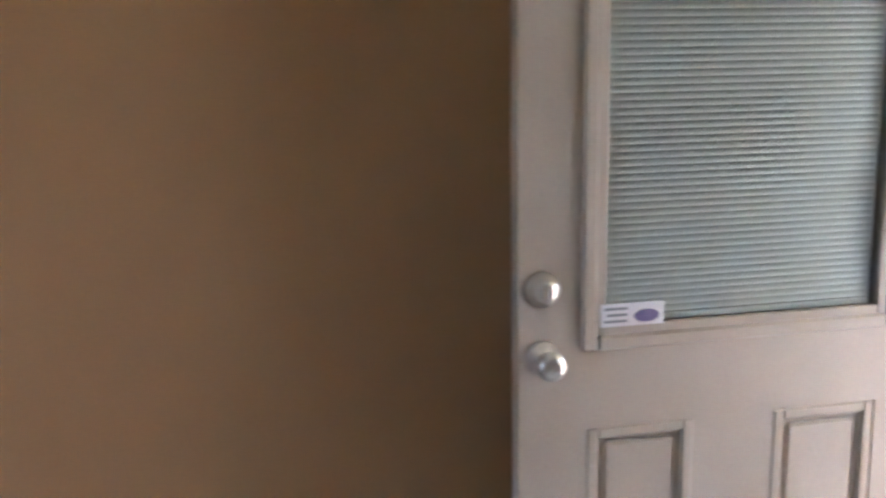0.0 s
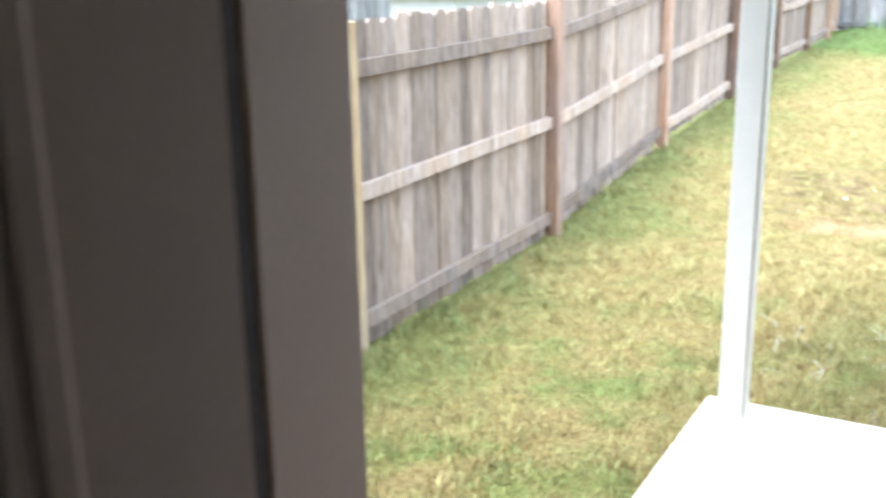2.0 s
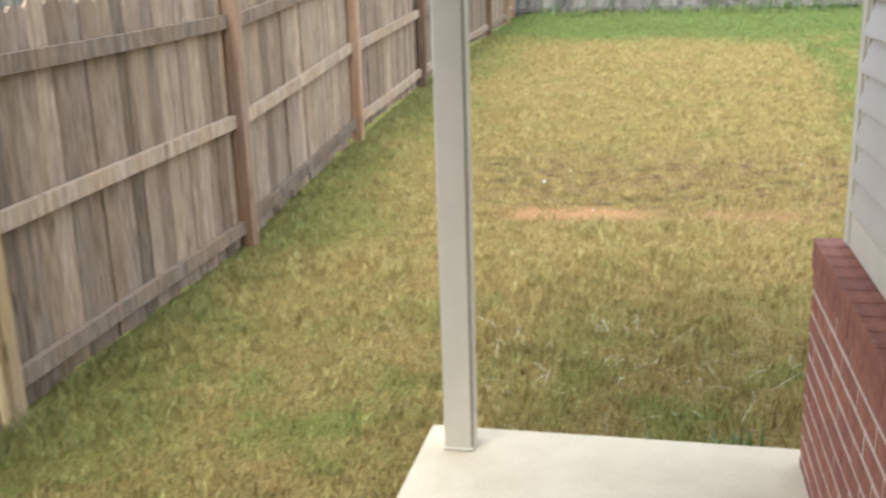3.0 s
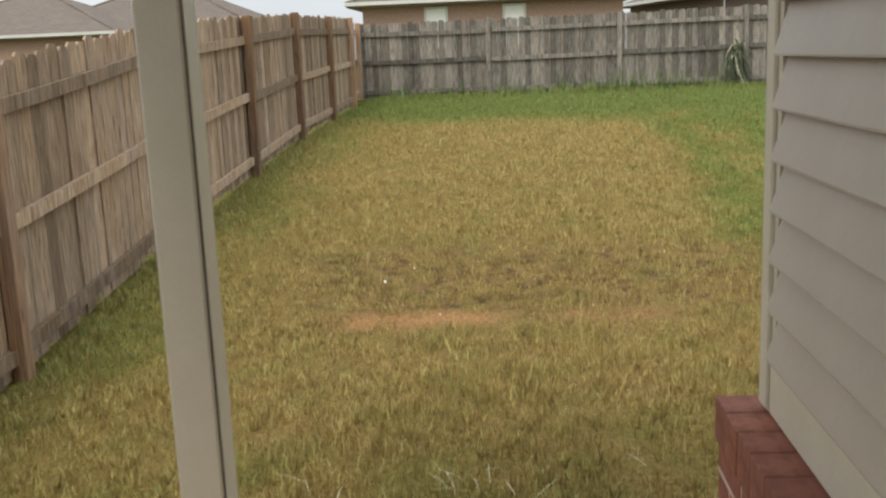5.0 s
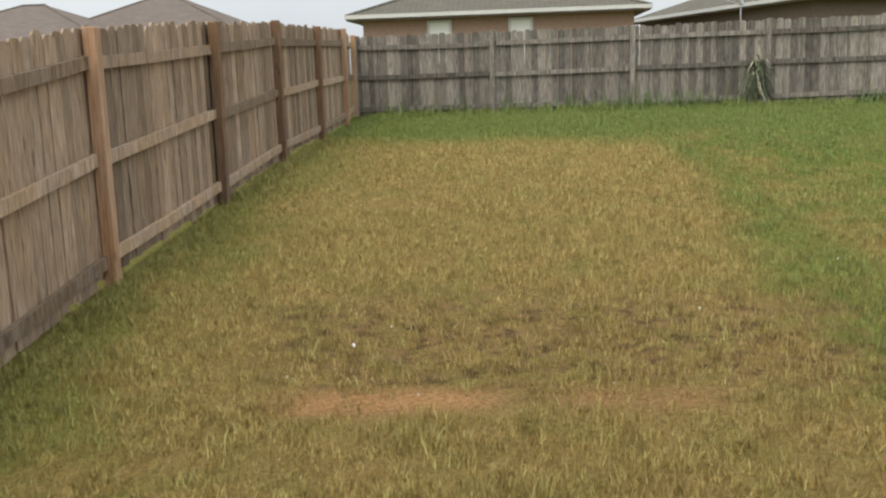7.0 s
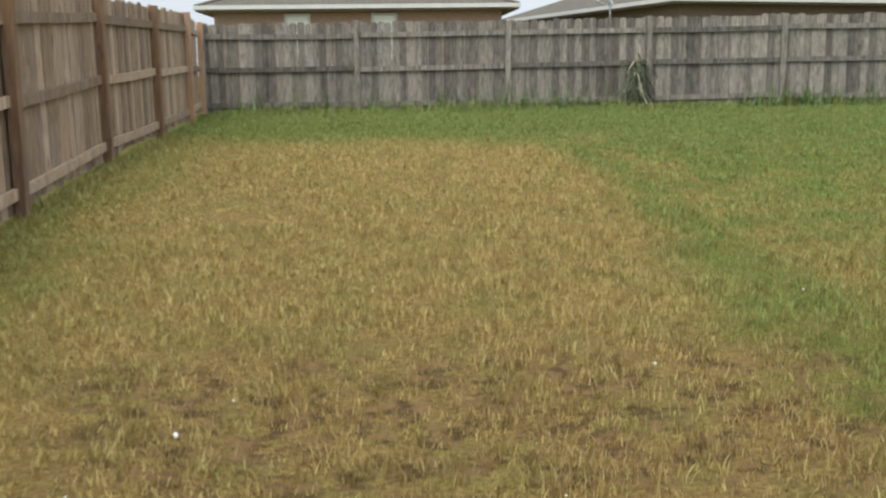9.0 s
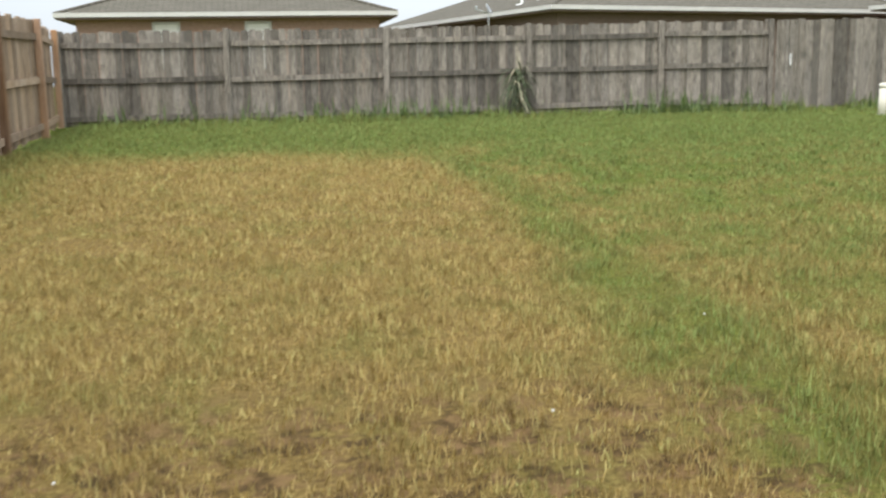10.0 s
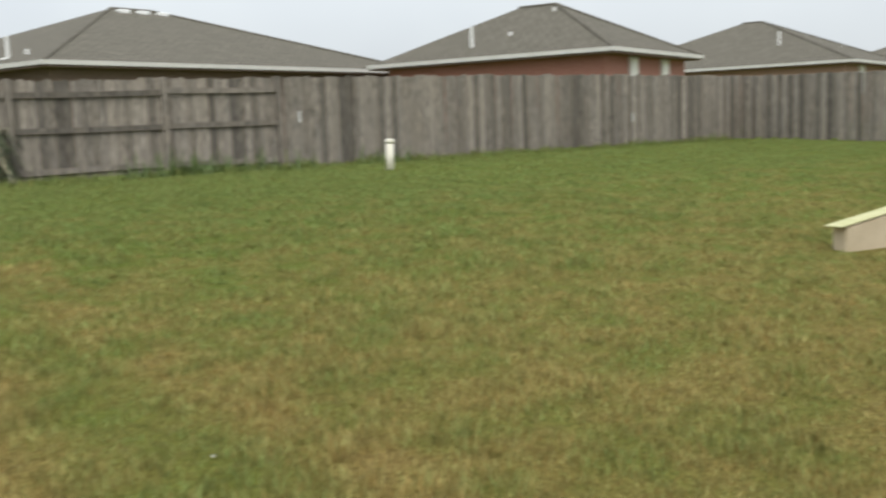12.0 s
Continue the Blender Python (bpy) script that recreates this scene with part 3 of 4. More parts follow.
def build_porch_post():
    t = thing("porch_post", pose(2.012, -3.233, SLAB_Z), "cream wrapped porch post on the slab corner", "post")
    w = 0.092
    b = bmesh.new()
    box(b, (0, 0, 0), (w, w, 2.24), 0.004)
    part("wrap", b, TRIM, t)
    b = bmesh.new()
    box(b, (w - 0.001, 0.012, 0.003), (w + 0.004, w - 0.004, 2.23), 0.0015)
    part("cover_strip", b, TRIM, t)
    part("seam", box(bmesh.new(), (w - 0.001, 0.006, 0.012), (w + 0.0015, 0.0125, 2.23)), RUBBER, t, "dark seam beside the cover strip")
    b = bmesh.new()
    box(b, (-0.004, -0.004, 0.0), (w + 0.006, w + 0.004, 0.012), 0.003)
    part("base_trim", b, TRIM, t)


# ---- fences ----
def picket_bm(w, h, thick=0.016, ear=0.028):
    b = bmesh.new()
    out = [(-w / 2, 0), (w / 2, 0), (w / 2, h - ear), (w / 2 - ear, h), (-w / 2 + ear, h), (-w / 2, h - ear)]
    lo = [b.verts.new((x, 0, z)) for x, z in out]
    hi = [b.verts.new((x, thick, z)) for x, z in out]
    b.faces.new(lo)
    b.faces.new(list(reversed(hi)))
    for k in range(6):
        b.faces.new((lo[(k + 1) % 6], lo[k], hi[k], hi[(k + 1) % 6]))
    return b


def post_bm(h, w=0.092, cap=0.012):
    b = bmesh.new()
    box(b, (-w / 2, -w / 2, -0.25), (w / 2, w / 2, h), 0.006)
    return b


def build_fence(name, label, stations, board, postm, rails=True, side=1, first=0, seed=1, pitch=0.143, widths=(0.134, 0.138, 0.141), group="yard fences"):
    """Posts at stations (x, y, ground, top), rails between them and dog-eared pickets behind. side: the side of the pickets,
    to the left (+1) or right (-1) of the way along the stations."""
    rng = random.Random(seed)
    t = thing(name, pose(*stations[0][:3]), label, "fence", group)
    inv = Matrix.Translation(Vector(stations[0][:3])).inverted()
    heights = (1.5, 1.56, 1.62, 1.68, 1.74, 1.8)
    meshes = {h: [mesh_of("picket", picket_bm(w, h), board) for w in widths] for h in heights}
    for k, (x, y, g, top) in enumerate(stations):
        if k >= first and rails:
            mat = postm[min(k, len(postm) - 1)] if isinstance(postm, tuple) else postm
            ob = part("post", post_bm(top - g + rng.uniform(-0.01, 0.03)), mat, t)
            nxt = stations[min(k + 1, len(stations) - 1)]
            prv = stations[max(k - 1, 0)]
            ang = math.degrees(math.atan2(nxt[1] - prv[1], nxt[0] - prv[0]))
            ob.matrix_basis = inv @ pose(x, y, g, rng.uniform(-0.7, 0.7), rng.uniform(-0.7, 0.7), ang)
    for (xa, ya, ga, ta), (xb, yb, gb, tb) in zip(stations, stations[1:]):
        d = Vector((xb - xa, yb - ya, 0))
        ln = d.length
        u = d / ln
        nrm = Vector((-u.y, u.x, 0)) * side
        ang = math.degrees(math.atan2(u.y, u.x))
        if rails:
            for fr in (0.105, 0.50, 0.86):
                a = Vector((xa, ya, ga + (ta - ga) * fr + rng.uniform(-0.015, 0.015))) + u * 0.05 + nrm * 0.022
                c = Vector((xb, yb, gb + (tb - gb) * fr + rng.uniform(-0.015, 0.015))) - u * 0.05 + nrm * 0.022
                b = bmesh.new()
                n = 4
                sag = rng.uniform(-0.012, 0.004)
                secs = []
                for j in range(n + 1):
                    s = j / n
                    c0 = a.lerp(c, s) + Vector((0, 0, sag * math.sin(math.pi * s)))
                    secs.append([b.verts.new(inv @ (c0 + nrm * p + Vector((0, 0, q)))) for p, q in ((-0.019, -0.043), (0.019, -0.043), (0.019, 0.043), (-0.019, 0.043))])
                for s0, s1 in zip(secs, secs[1:]):
                    for j in range(4):
                        b.faces.new((s0[j], s0[(j + 1) % 4], s1[(j + 1) % 4], s1[j]))
                b.faces.new(secs[0])
                b.faces.new(list(reversed(secs[-1])))
                bmesh.ops.recalc_face_normals(b, faces=b.faces)
                part("rail", b, board, t)
        n = max(1, round(ln / pitch))
        for j in range(n):
            s = (j + 0.5) / n
            q = Vector((xa, ya, 0)) + d * s
            g = ga + (gb - ga) * s
            top = ta + (tb - ta) * s + rng.uniform(-0.025, 0.015)
            h = min(heights, key=lambda v: abs(v - (top - g - 0.03)))
            me = rng.choice(meshes[h])
            off = nrm * (0.043 if rails else 0.0) + nrm * rng.uniform(0, 0.012) + u * rng.uniform(-0.002, 0.002)
            m = pose(q.x + off.x, q.y + off.y, top - h, 0, rng.uniform(-0.5, 0.5), ang + (0 if side > 0 else 180) + rng.uniform(-4, 4))
            piece("picket", me, t, inv @ m)
    return t


LEFT = [(0.0, -2.72, -0.25, 1.50), (-0.04, -0.02, -0.22, 1.56), (-0.04, 2.63, 0.09, 1.84), (-0.04, 5.29, 0.29, 1.985),
        (-0.04, 7.75, 0.47, 2.09), (-0.05, 10.2, 0.55, 2.15), (-0.10, 12.6, 0.62, 2.20), (-0.36, 15.1, 0.65, 2.20)]
BACK = [(-0.36, 15.26, 0.62, 2.17), (2.29, 15.20, 0.60, 2.17), (4.92, 15.08, 0.62, 2.18), (7.39, 14.93, 0.65, 2.2), (9.72, 14.78, 0.66, 2.22),
        (11.73, 14.64, 0.66, 2.22)]


def build_fences():
    build_fence("picket_fence", "weathered tan pine picket fence with brown posts", LEFT, FENCE_NEW,
                (POST_YELLOW, POST_NEW), side=1, seed=3)
    build_fence("picket_fence", "old grey pine picket fence with sagging rails", BACK, FENCE_OLD, FENCE_OLD, side=1, seed=5, pitch=0.128, widths=(0.122, 0.124, 0.126))
    build_fence("picket_fence", "dark grey pine picket fence, smooth face inward",
                [(11.78, 14.56, 0.63, 2.22), (14.3, 14.55, 0.63, 2.24), (17.0, 14.5, 0.64, 2.26), (19.6, 14.45, 0.64, 2.26), (22.2, 14.4, 0.64, 2.24), (24.6, 14.35, 0.64, 2.22)],
                FENCE_OLD, FENCE_OLD, rails=False, side=1, seed=7)
    build_fence("picket_fence", "dark grey pine side fence, smooth face inward",
                [(24.6, 14.35, 0.64, 2.22), (24.7, 11.8, 0.58, 2.16), (24.8, 9.3, 0.5, 2.1), (24.9, 6.8, 0.38, 2.0), (25.0, 3.0, 0.15, 1.8), (25.1, -3.0, -0.1, 1.6)],
                FENCE_OLD, FENCE_OLD, rails=False, side=1, seed=9)
    build_fence("picket_fence", "weathered pine fence run beside the house",
                [(0.02, -2.80, -0.28, 1.56), (-0.05, -5.4, -0.28, 1.56), (-0.1, -8.0, -0.28, 1.55)], FENCE_NEW, POST_NEW, rails=False, side=-1, seed=11)


def build_far_fence():
    """The next yard's far fence, seen over the near one from the doorway."""
    build_fence("picket_fence", "pale grey board fence across the next yard",
                [(-8.2, y, -0.4, 1.78) for y in (-7.0, -4.5, -2.0, 0.5, 3.0, 5.5, 8.0, 10.5)], FENCE_OLD, FENCE_OLD, rails=False, side=1, seed=13)


# ---- neighbour houses ----
def build_neighbour(label, x0, x1, y0, y1, base, eave, ridge_h, wall_mat, roof_mat, windows=(), angle=0.0, group="neighbour houses", over=0.45):
    """A hip-roofed house: walls, roof with overhang, fascia and windows on the side towards the yard."""
    t = thing("neighbour_house", pose(x0, y0, base, rz=angle), label, "house", group)
    w, dpt = x1 - x0, y1 - y0
    e = eave - base
    part("wall", box(bmesh.new(), (0, 0, -0.3), (w, dpt, e)), wall_mat, t)
    b = bmesh.new()
    lo, hi = (-over, -over), (w + over, dpt + over)
    half = min(hi[0] - lo[0], hi[1] - lo[1]) / 2
    if hi[0] - lo[0] >= hi[1] - lo[1]:
        r0, r1 = (lo[0] + half, (lo[1] + hi[1]) / 2), (hi[0] - half, (lo[1] + hi[1]) / 2)
    else:
        r0, r1 = ((lo[0] + hi[0]) / 2, lo[1] + half), ((lo[0] + hi[0]) / 2, hi[1] - half)
    c = [b.verts.new((x, y, e + 0.1)) for x, y in (lo, (hi[0], lo[1]), hi, (lo[0], hi[1]))]
    k = [b.verts.new((x, y, e + ridge_h)) for x, y in ((r0, r1))]
    if hi[0] - lo[0] >= hi[1] - lo[1]:
        for f in ((c[0], c[1], k[1], k[0]), (c[1], c[2], k[1]), (c[2], c[3], k[0], k[1]), (c[3], c[0], k[0])):
            b.faces.new(f)
    else:
        for f in ((c[0], c[1], k[0]), (c[1], c[2], k[1], k[0]), (c[2], c[3], k[1]), (c[3], c[0], k[0], k[1])):
            b.faces.new(f)
    b.faces.new(list(reversed(c)))
    roof = part("roof", b, roof_mat, t)
    b = bmesh.new()
    cap = 0.06
    for p, q in ((k_co(r0, e + ridge_h), k_co(r1, e + ridge_h)), (k_co(lo, e + 0.1), k_co(r0, e + ridge_h)), (k_co((hi[0], lo[1]), e + 0.1), k_co(r1 if hi[0] - lo[0] >= hi[1] - lo[1] else r0, e + ridge_h))):
        if (Vector(q) - Vector(p)).length > 0.1:
            tube(b, p, q, cap, seg=6)
    part("ridge_cap", b, roof_mat, roof)
    b = bmesh.new()
    ring_flat(b, lo, hi, e + 0.01, e + 0.125, 0.04)
    part("fascia", b, FASCIA, t)
    # soffit in the dark house's wall brown, much darker than the fascia
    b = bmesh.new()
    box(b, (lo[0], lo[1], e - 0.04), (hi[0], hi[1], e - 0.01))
    part("soffit", b, WALL_SOFFIT_DARK, t)
    for wx, wy, ww, wh, face in windows:
        b = bmesh.new()
        if face == "front":
            box(b, (wx, -0.05, wy), (wx + ww, 0.02, wy + wh), 0.01)
        else:
            box(b, (-0.05 if face == "left" else w - 0.02, wx, wy), (0.02 if face == "left" else w + 0.05, wx + ww, wy + wh), 0.01)
        wo = part("window", b, FASCIA, t, "white framed window")
        b = bmesh.new()
        if face == "front":
            box(b, (wx + 0.08, -0.065, wy + 0.08), (wx + ww - 0.08, -0.045, wy + wh - 0.08))
        else:
            s = -0.065 if face == "left" else w + 0.045
            box(b, (s, wx + 0.08, wy + 0.08), (s + 0.02, wx + ww - 0.08, wy + wh - 0.08))
        part("window_pane", b, SLAT, wo)
    return t, roof


def k_co(p, z):
    return (p[0], p[1], z)


def ring_flat(bm, lo, hi, z0, z1, w):
    box(bm, (lo[0] - w, lo[1] - w, z0), (hi[0] + w, lo[1], z1))
    box(bm, (lo[0] - w, hi[1], z0), (hi[0] + w, hi[1] + w, z1))
    box(bm, (lo[0] - w, lo[1], z0), (lo[0], hi[1], z1))
    box(bm, (hi[0], lo[1], z0), (hi[0] + w, hi[1], z1))


def roof_vent(roof, x, y, z, h, flash=False):
    b = bmesh.new()
    tube(b, (x, y, z - 0.15), (x, y, z + h), 0.05, seg=10)
    if flash:
        box(b, (x - 0.16, y - 0.16, z - 0.02), (x + 0.16, y + 0.16, z + 0.12), 0.03)
    part("vent_pipe", b, WHITE, roof, "white roof vent pipe")


def build_neighbours():
    build_neighbour("tan brick house with brown hip roof behind the fence", -1.96, 6.35, 27.0, 35.4, 0.5, 3.1, 1.75, BRICK_TAN, ROOF_GREY,
                    ((2.0, 1.15, 0.75, 1.35, "front"), (4.5, 1.15, 0.75, 1.35, "front")))
    _, r = build_neighbour("dark brick house with grey hip roof", 11.07, 25.3, 25.1, 37.7, 0.5, 3.1, 2.45, WALL_SOFFIT_DARK, ROOF_GREY, angle=15)
    roof_vent(r, 0.4, 2.6, 2.86, 0.7, True)
    roof_vent(r, 0.55, 1.9, 2.9, 0.28)
    for x in (6.3, 7.1, 7.9):
        part("ridge_vent", box(bmesh.new(), (x, 5.75, 4.78), (x + 0.4, 6.1, 4.98), 0.03), WHITE, r)
    _, r = build_neighbour("red brick house with grey hip roof", 24.17, 30.4, 18.47, 26.05, 0.5, 3.1, 1.85, BRICK_RED, ROOF_GREY,
                    ((1.6, 1.35, 0.65, 1.2, "front"), (4.1, 1.35, 0.65, 1.2, "front")), angle=18)
    roof_vent(r, 0.35, 4.6, 2.85, 0.85, True)
    roof_vent(r, 1.0, 3.6, 3.15, 0.35)
    roof_vent(r, 2.6, 2.9, 3.95, 0.35)
    _, r = build_neighbour("tan brick house with grey hip roof", 43.0, 54.0, 22.0, 34.0, 0.5, 3.2, 2.5, BRICK_TAN, ROOF_GREY,
                    ((2.0, 1.4, 0.9, 1.3, "front"),), angle=15)
    roof_vent(r, 2.0, 3.5, 3.9, 0.5)
    roof_vent(r, 6.5, 2.0, 3.4, 0.4)
    build_neighbour("far house with grey hip roof", 58.0, 70.0, 20.0, 32.0, 0.5, 3.2, 2.5, BRICK_TAN, ROOF_GREY, angle=10)
    build_neighbour("neighbour house with brown hip roof beyond the fence", -18.0, -8.2, 36.5, 46.0, 0.2, 2.9, 2.45, BRICK_TAN, ROOF_BROWN,
                    ((2.5, 1.2, 1.0, 1.2, "front"), (6.0, 1.2, 1.0, 1.2, "front")))
    build_neighbour("side house with brown hip roof beyond the fence", -22.5, -13.0, 33.5, 42.0, 0.2, 2.8, 2.0, BRICK_TAN, ROOF_BROWN,
                    ((3.0, 1.2, 1.0, 1.2, "front"),))
    build_neighbour("low pale shed in the next yard", -15.0, -9.2, 15.0, 19.0, -0.6, 1.5, 0.6, VINYL, ROOF_GREY,
                    ((2.0, 0.7, 0.7, 0.9, "front"), (4.2, 0.7, 0.7, 0.9, "front")), over=0.3)


# ---- loose things in the yard ----
def build_yard_things():
    g = float(ground_z(12.52, 12.54))
    t = thing("marker_pipe", pose(12.52, 12.54, g, 0, 2.0, 0), "cream plastic utility marker pipe in the lawn", "pipe")
    b = bmesh.new()
    lathe(b, [(0.066, -0.1), (0.066, 0.44)], Matrix.Identity(4), 20)
    part("tube", b, PVC, t)
    b = bmesh.new()
    lathe(b, [(0.072, 0.43), (0.075, 0.45), (0.075, 0.48), (0.062, 0.5), (0.02, 0.505)], Matrix.Identity(4), 20)
    part("cap", b, PVC, t)

    g = float(ground_z(11.5, 3.9))
    t = thing("concrete_block", pose(10.86, 3.72, g, 0, 0, -6), "pale concrete block with mossy top edge", "block")
    b = bmesh.new()
    box(b, (0, 0, -0.1), (1.3, 0.15, 0.21), 0.02)
    for v in b.verts:
        if v.co.z > 0.05:
            v.co.z += 0.11 * v.co.x
    for v in b.verts:
        v.co += Vector((noise.noise(v.co * 3), noise.noise(v.co * 4 + Vector((5, 0, 0))), noise.noise(v.co * 5))) * 0.012
    part("body", b, CONCRETE, t)
    b = bmesh.new()
    box(b, (-0.09, -0.008, 0.212), (1.32, 0.158, 0.226), 0.005)
    for v in b.verts:
        v.co.z += 0.11 * v.co.x
    part("top_edge", b, MOSS, t)

    rng = random.Random(21)
    for k, (x, y, s) in enumerate(((1.827, 1.414, 0.017), (3.805, 1.923, 0.010), (1.55, 0.98, 0.007), (2.0, 1.72, 0.008), (2.25, 0.75, 0.006), (1.25, 2.6, 0.007), (4.9, 2.9, 0.008), (5.6, 1.1, 0.007), (3.2, 0.85, 0.007))):
        b = bmesh.new()
        bmesh.ops.create_icosphere(b, subdivisions=2, radius=s * 0.6)
        for v in b.verts:
            v.co = Vector((v.co.x, v.co.y * 0.8, v.co.z * 1.3)) * (1 + 0.5 * noise.noise(v.co * 90 + Vector((k, 0, 0))))
        ob = new("litter_scrap", mesh_of("litter_scrap", b, WHITE))
        ob.location = (x, y, float(ground_z(x, y)) + s * 0.75 + 0.01)
        tagged(ob, "small white scrap lying in the dry grass", "litter", "lawn litter")
    for x, y, z in ((12.05, 14.54, 1.53), (20.6, 14.41, 1.3)):
        ob = new("fence_tag", mesh_of("fence_tag", box(bmesh.new(), (-0.014, -0.012, -0.1), (0.014, 0.0, 0.1), 0.003), WHITE))
        ob.location = (x, y, z)
        tagged(ob, "small white tag fixed on the grey fence", "tag", "fence tags")


def leaf_strip(bm, base, out, up, length, width, droop, n=6):
    """A long arching blade-like leaf."""
    side = out.cross(Vector((0, 0, 1))).normalized()
    prev = None
    for k in range(n + 1):
        s = k / n
        c = base + out * (length * 0.55 * s) + Vector((0, 0, up * s - droop * s * s))
        w = width * (1 - s) ** 0.6 * (0.5 + s if s < 0.5 else 1)
        cur = (bm.verts.new(c - side * w), bm.verts.new(c + Vector((0, 0, -0.15 * w))), bm.verts.new(c + side * w))
        if prev:
            bm.faces.new((prev[0], prev[1], cur[1], cur[0]))
            bm.faces.new((prev[1], prev[2], cur[2], cur[1]))
        prev = cur


def build_weeds():
    rng = random.Random(31)
    x, y = 7.15, 14.78
    t = thing("tall_weed", pose(x, y, float(ground_z(x, y))), "tall grassy weed with pale dry leaf tips by the fence post", "weed")
    for name, mat, n in (("green_leaves", LEAF_DULL, 150), ("dry_leaves", LEAF_DRY, 26)):
        b = bmesh.new()
        for k in range(n):
            a = rng.uniform(0, math.tau)
            out = Vector((math.cos(a), math.sin(a) * 0.4 - 0.25, 0)).normalized()
            z0 = rng.uniform(0.0, 0.75)
            up = rng.uniform(0.2, 0.6)
            leaf_strip(b, Vector((rng.uniform(-0.09, 0.09), rng.uniform(-0.05, 0.05), z0)), out, up, rng.uniform(0.3, 0.85), 0.016 if mat is LEAF_DULL else 0.014, rng.uniform(0.3, min(0.95, 0.3 + z0 + up)), 7)
        part(name, b, mat, t)
    b = bmesh.new()
    for k in range(5):
        tube(b, (rng.uniform(-0.06, 0.06), rng.uniform(-0.04, 0.04), -0.02), (rng.uniform(-0.1, 0.1), rng.uniform(-0.05, 0.05), rng.uniform(0.8, 1.3)), 0.009, 0.004, 6)
    part("stalks", b, LEAF_DRY, t)
    # a tuft at the foot of the brick wall and loose straw beyond the slab
    x, y = 2.98, -2.86
    t = thing("weed_clump", pose(x, y, float(ground_z(x, y))), "dark green weed tuft at the brick wall foot", "weeds", "fence weeds")
    b = bmesh.new()
    for k in range(70):
        a = rng.uniform(0, math.tau)
        leaf_strip(b, Vector((rng.uniform(-0.1, 0.1), rng.uniform(-0.08, 0.08), -0.01)), Vector((math.cos(a), math.sin(a), 0)), rng.uniform(0.04, 0.13), rng.uniform(0.05, 0.15), 0.006, rng.uniform(0, 0.08), 4)
    part("leaves", b, LEAF, t)
    b = bmesh.new()
    for k in range(90):
        x, y = rng.uniform(1.9, 3.4), rng.uniform(-2.95, -1.6)
        a, ln = rng.uniform(0, math.tau), rng.uniform(0.06, 0.26)
        z = float(ground_z(x, y))
        leaf_strip(b, Vector((x, y, z + 0.02)), Vector((math.cos(a), math.sin(a), 0)), rng.uniform(0.02, 0.09), ln, 0.0022, rng.uniform(0.0, 0.07), 5)
    tagged(new("loose_straw", mesh_of("loose_straw", b, LEAF_DRY)), "loose pale straw stems on the lawn", "straw", kind="stuff")
    # low weeds along the back fence
    for cx, cy, rad, n in ((3.4, 14.85, 0.9, 120), (5.2, 14.7, 0.9, 260), (6.3, 14.65, 0.6, 80), (9.6, 14.4, 0.8, 230), (10.6, 14.35, 0.7, 130), (11.6, 14.2, 0.5, 50), (13.6, 14.2, 0.6, 90), (1.0, 14.9, 0.8, 80)):
        t = thing("weed_clump", pose(cx, cy, float(ground_z(cx, cy))), "low green weeds along the fence foot", "weeds", "fence weeds")
        b = bmesh.new()
        for k in range(n):
            a = rng.uniform(0, math.tau)
            out = Vector((math.cos(a), math.sin(a), 0))
            r = rng.random()
            leaf_strip(b, Vector((rng.uniform(-rad, rad), rng.uniform(-0.22, 0.15), -0.01)), out, rng.uniform(0.08, 0.42) * (0.5 + r), rng.uniform(0.08, 0.25), 0.016, rng.uniform(0.0, 0.2), 4)
        part("leaves", b, LEAF, t)


def build_dish():
    t = thing("satellite_dish", pose(8.86, 24.55, 3.0), "grey satellite dish on a pole beside the house", "dish")
    b = bmesh.new()
    tube(b, (0.12, 0, -2.45), (0.12, 0, -0.05), 0.02, seg=8)
    tube(b, (0.12, 0, -0.05), (0.1, 0, 0.14), 0.02, seg=8)
    part("mast", b, METAL_GREY, t)
    b = bmesh.new()
    m = pose(0.09, -0.03, 0.1, rx=62, rz=62)
    lathe(b, [(0.02, 0.0), (0.09, 0.012), (0.16, 0.04), (0.165, 0.045), (0.09, 0.02), (0.02, 0.012)], m, 18)
    part("reflector", b, METAL_GREY, t)
    b = bmesh.new()
    tube(b, (0.1, -0.02, 0.0), (-0.24, -0.12, 0.1), 0.014, seg=6)
    box(b, (-0.28, -0.15, 0.08), (-0.21, -0.09, 0.19), 0.01)
    part("feed_arm", b, METAL_GREY, t)


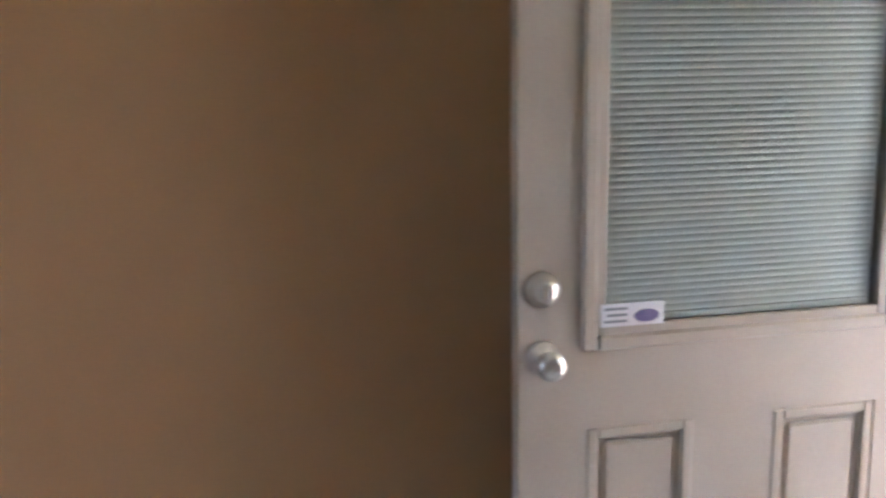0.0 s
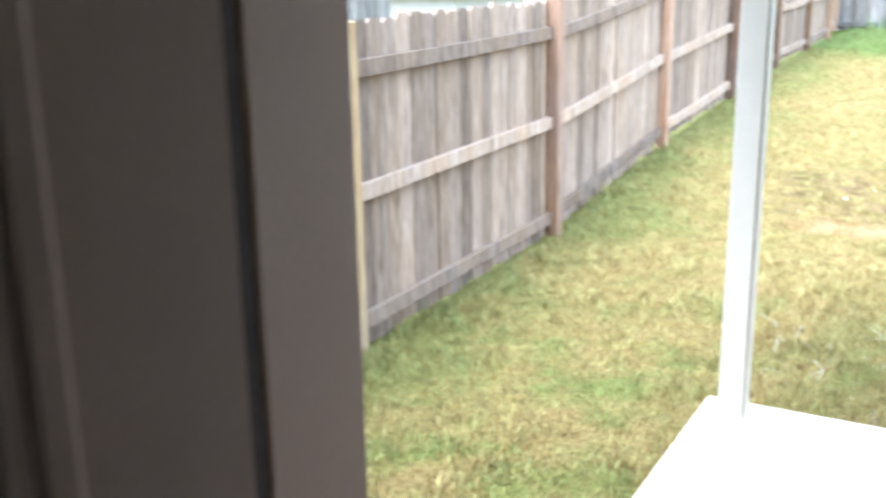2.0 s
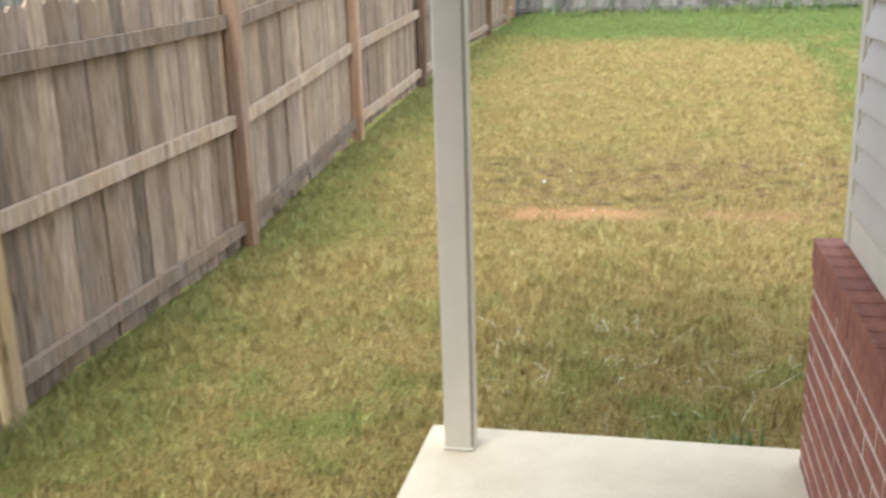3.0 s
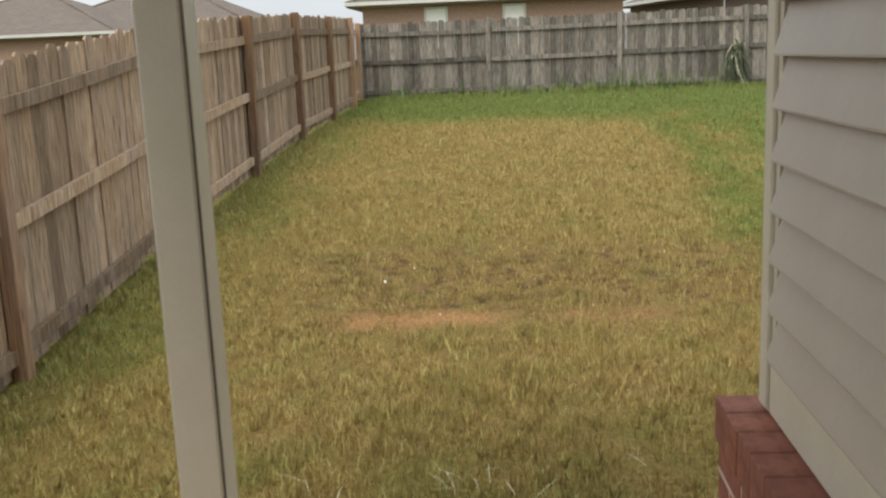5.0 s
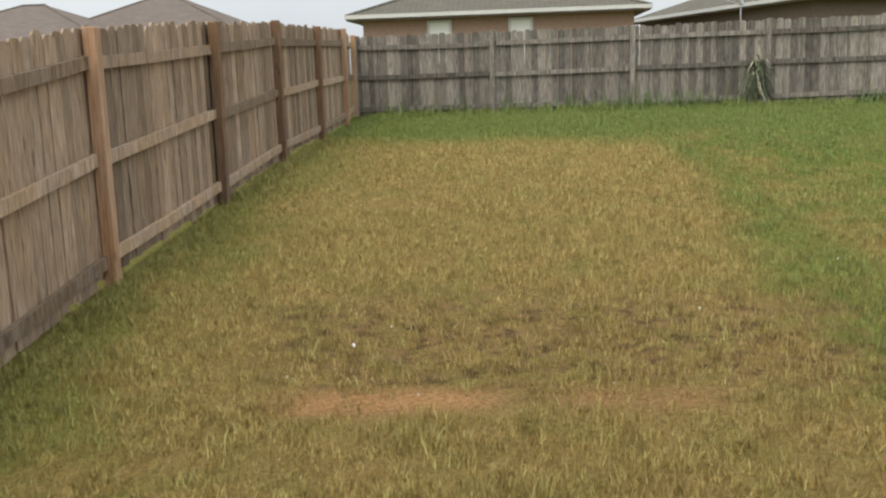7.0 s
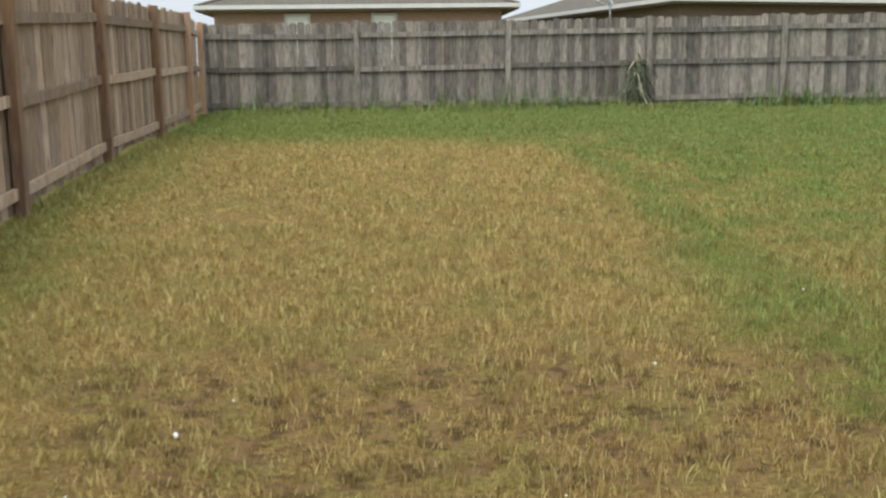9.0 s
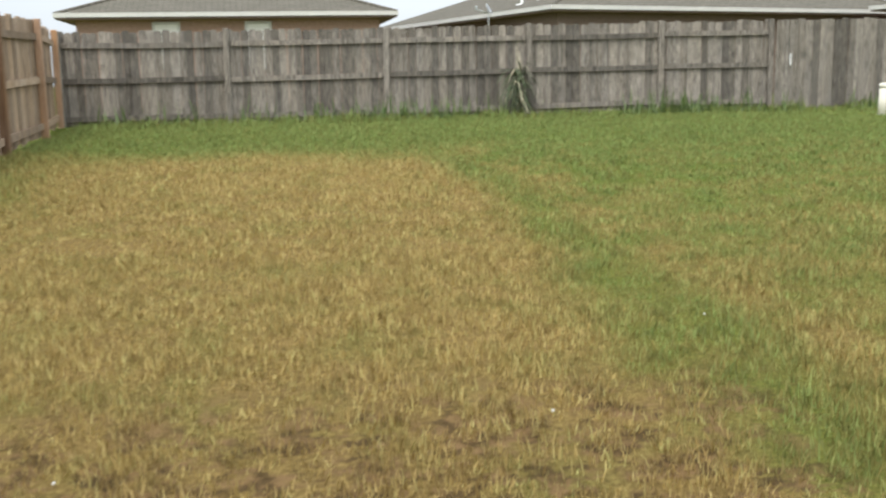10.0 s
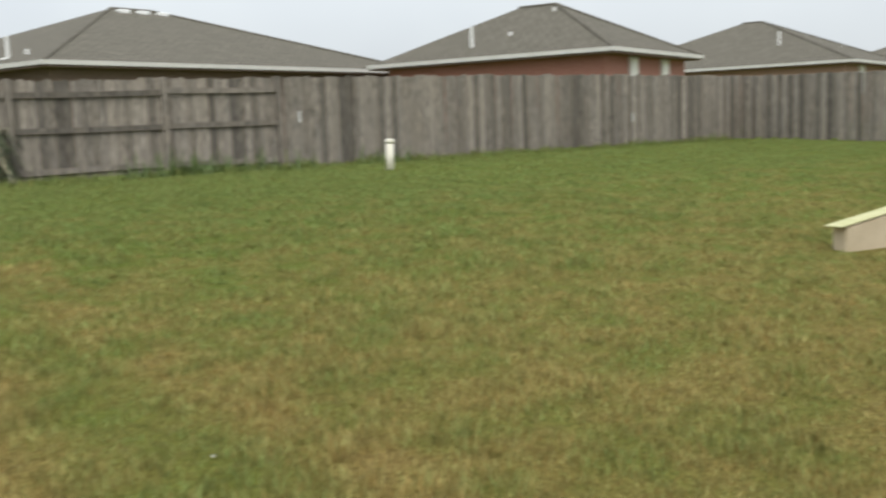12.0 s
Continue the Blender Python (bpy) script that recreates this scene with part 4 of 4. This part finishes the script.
# ---- brick and siding pieces ----
def build_brick_wall():
    t = thing("brick_wainscot", pose(WALL_X, FRONT_Y, -0.3), "red brick wainscot with rowlock cap beside the porch", "brick wall", kind="structure")
    # mortar bed just behind the brick faces
    b = bmesh.new()
    box(b, (0.003, BACK_OUT - FRONT_Y + 0.03, 0.0), (0.13, -0.003, 1.02))
    box(b, (0.13, -0.13, 0.0), (3.6, -0.003, 1.02))
    part("mortar_bed", b, MORTAR, t)
    L, H, D, J = 0.194, 0.057, 0.09, 0.0105
    side = mesh_of("brick", box(bmesh.new(), (0, -L / 2, 0), (D, L / 2, H), 0.003), BRICK)
    half = mesh_of("brick", box(bmesh.new(), (0, -L / 4 + 0.002, 0), (D, L / 4 - 0.002, H), 0.003), BRICK)
    head = mesh_of("brick", box(bmesh.new(), (-L / 2, 0, 0), (L / 2, D, H), 0.003), BRICK)
    cap = mesh_of("brick", box(bmesh.new(), (-0.006, -0.0475, 0), (0.135, 0.0475, 0.092), 0.0015), BRICK)
    rng = random.Random(41)
    z = 0.2
    row = 0
    end = BACK_OUT - FRONT_Y + 0.05
    while z + H < 1.01:
        y = -0.002 - (L / 2 if row % 2 else L / 4)
        if row % 2 == 0:
            piece("brick", half, t, pose(rng.uniform(0, 0.002), y, z))
            y -= L / 4 + J + L / 2
        while y - L / 2 > end:
            piece("brick", side, t, pose(rng.uniform(0, 0.002), y, z, 0, 0, rng.uniform(-0.3, 0.3)))
            y -= L + J
        z += H + J
        row += 1
    y = -0.046
    while y > end:
        piece("brick", cap, t, pose(rng.uniform(-0.001, 0.001), y, 1.003))
        y -= 0.0985
    x = 0.16
    front_z = 0.2
    while front_z + H < 1.01:
        for k in range(4):
            piece("brick", head, t, pose(0.21 + k * (L + J), -0.002 - D, front_z))
        front_z += H + J


def build_siding():
    """Water-table board, corner trim and lap boards above the brick."""
    face = WALL_X + 0.085
    top = 0.80
    t = thing("siding", pose(face, FRONT_Y - 0.055, top), "beige lap vinyl siding with cream corner trim", "siding", kind="structure")
    end = BACK_OUT - FRONT_Y + 0.055
    b = bmesh.new()
    box(b, (-0.012, end, 0.0), (0.05, -0.02, 0.105), 0.003)
    part("water_table", b, TRIM, t)
    b = bmesh.new()
    box(b, (-0.004, end, 0.105), (0.05, -0.05, 0.118), 0.002)
    part("j_channel", b, TRIM, t)
    b = bmesh.new()
    box(b, (-0.018, -0.058, 0.004), (0.05, 0.0, 1.70), 0.004)
    box(b, (0.05, -0.05, 0.004), (0.11, 0.0, 1.70), 0.004)
    box(b, (-0.010, -0.082, 0.11), (0.0, -0.058, 1.70), 0.001)
    part("corner_trim", b, TRIM, t)
    expo, out = 0.094, 0.03
    b = bmesh.new()
    pts = [(0.002, 0.0), (-out + 0.002, 0.0), (-out + 0.002, 0.004), (-0.006, expo * 0.82), (0.0, expo + 0.006), (0.01, expo + 0.006)]
    ya, yb = end, -0.086
    rows = [[b.verts.new((x, y, z)) for x, z in pts] for y in (ya, yb)]
    for k in range(len(pts) - 1):
        b.faces.new((rows[0][k], rows[0][k + 1], rows[1][k + 1], rows[1][k]))
    b.faces.new(list(reversed(rows[0])))
    b.faces.new(rows[1])
    me = mesh_of("lap_board", b, VINYL)
    for k in range(17):
        piece("lap_board", me, t, pose(0, 0, 0.118 + k * expo))
    b = bmesh.new()
    box(b, (0.05, -0.05, 0.0), (3.6, -0.004, 1.7))
    part("front_cladding", b, VINYL, t)


build_ground()
build_house()
build_jamb()
build_door()
build_porch_post()
build_neighbours()
build_dish()
build_yard_things()
build_weeds()
build_brick_wall()
build_siding()
build_fences()
build_far_fence()
build_grass("grass_near", 230000, 0.0, 7.0, -3.2, 4.5, 0.02, 0.058, 0.003, "short patchy lawn grass, dry and green")
build_grass("grass_side_strip", 26000, 0.0, 1.95, -6.5, -3.2, 0.02, 0.055, 0.0035, "short lawn grass beside the porch")
build_grass("grass_middle", 230000, 0.0, 12.0, 4.5, 14.6, 0.02, 0.056, 0.0046, "short lawn grass towards the back fence", 0.06)
build_grass("grass_side", 70000, 7.0, 12.0, -2.0, 4.5, 0.02, 0.05, 0.0045, "short lawn grass in the side yard", 0.04)
build_grass("grass_far_side", 150000, 12.0, 24.4, -2.0, 14.4, 0.018, 0.045, 0.008, "short lawn grass across the far side yard", 0.1)
build_grass("grass_fence_foot", 9000, 0.0, 0.22, -3.4, 15.0, 0.04, 0.10, 0.004, "longer grass along the fence foot")
build_grass("grass_back_foot", 20000, 0.0, 24.0, 14.2, 14.75, 0.05, 0.15, 0.006, "longer grass along the back fence foot", 0.06)
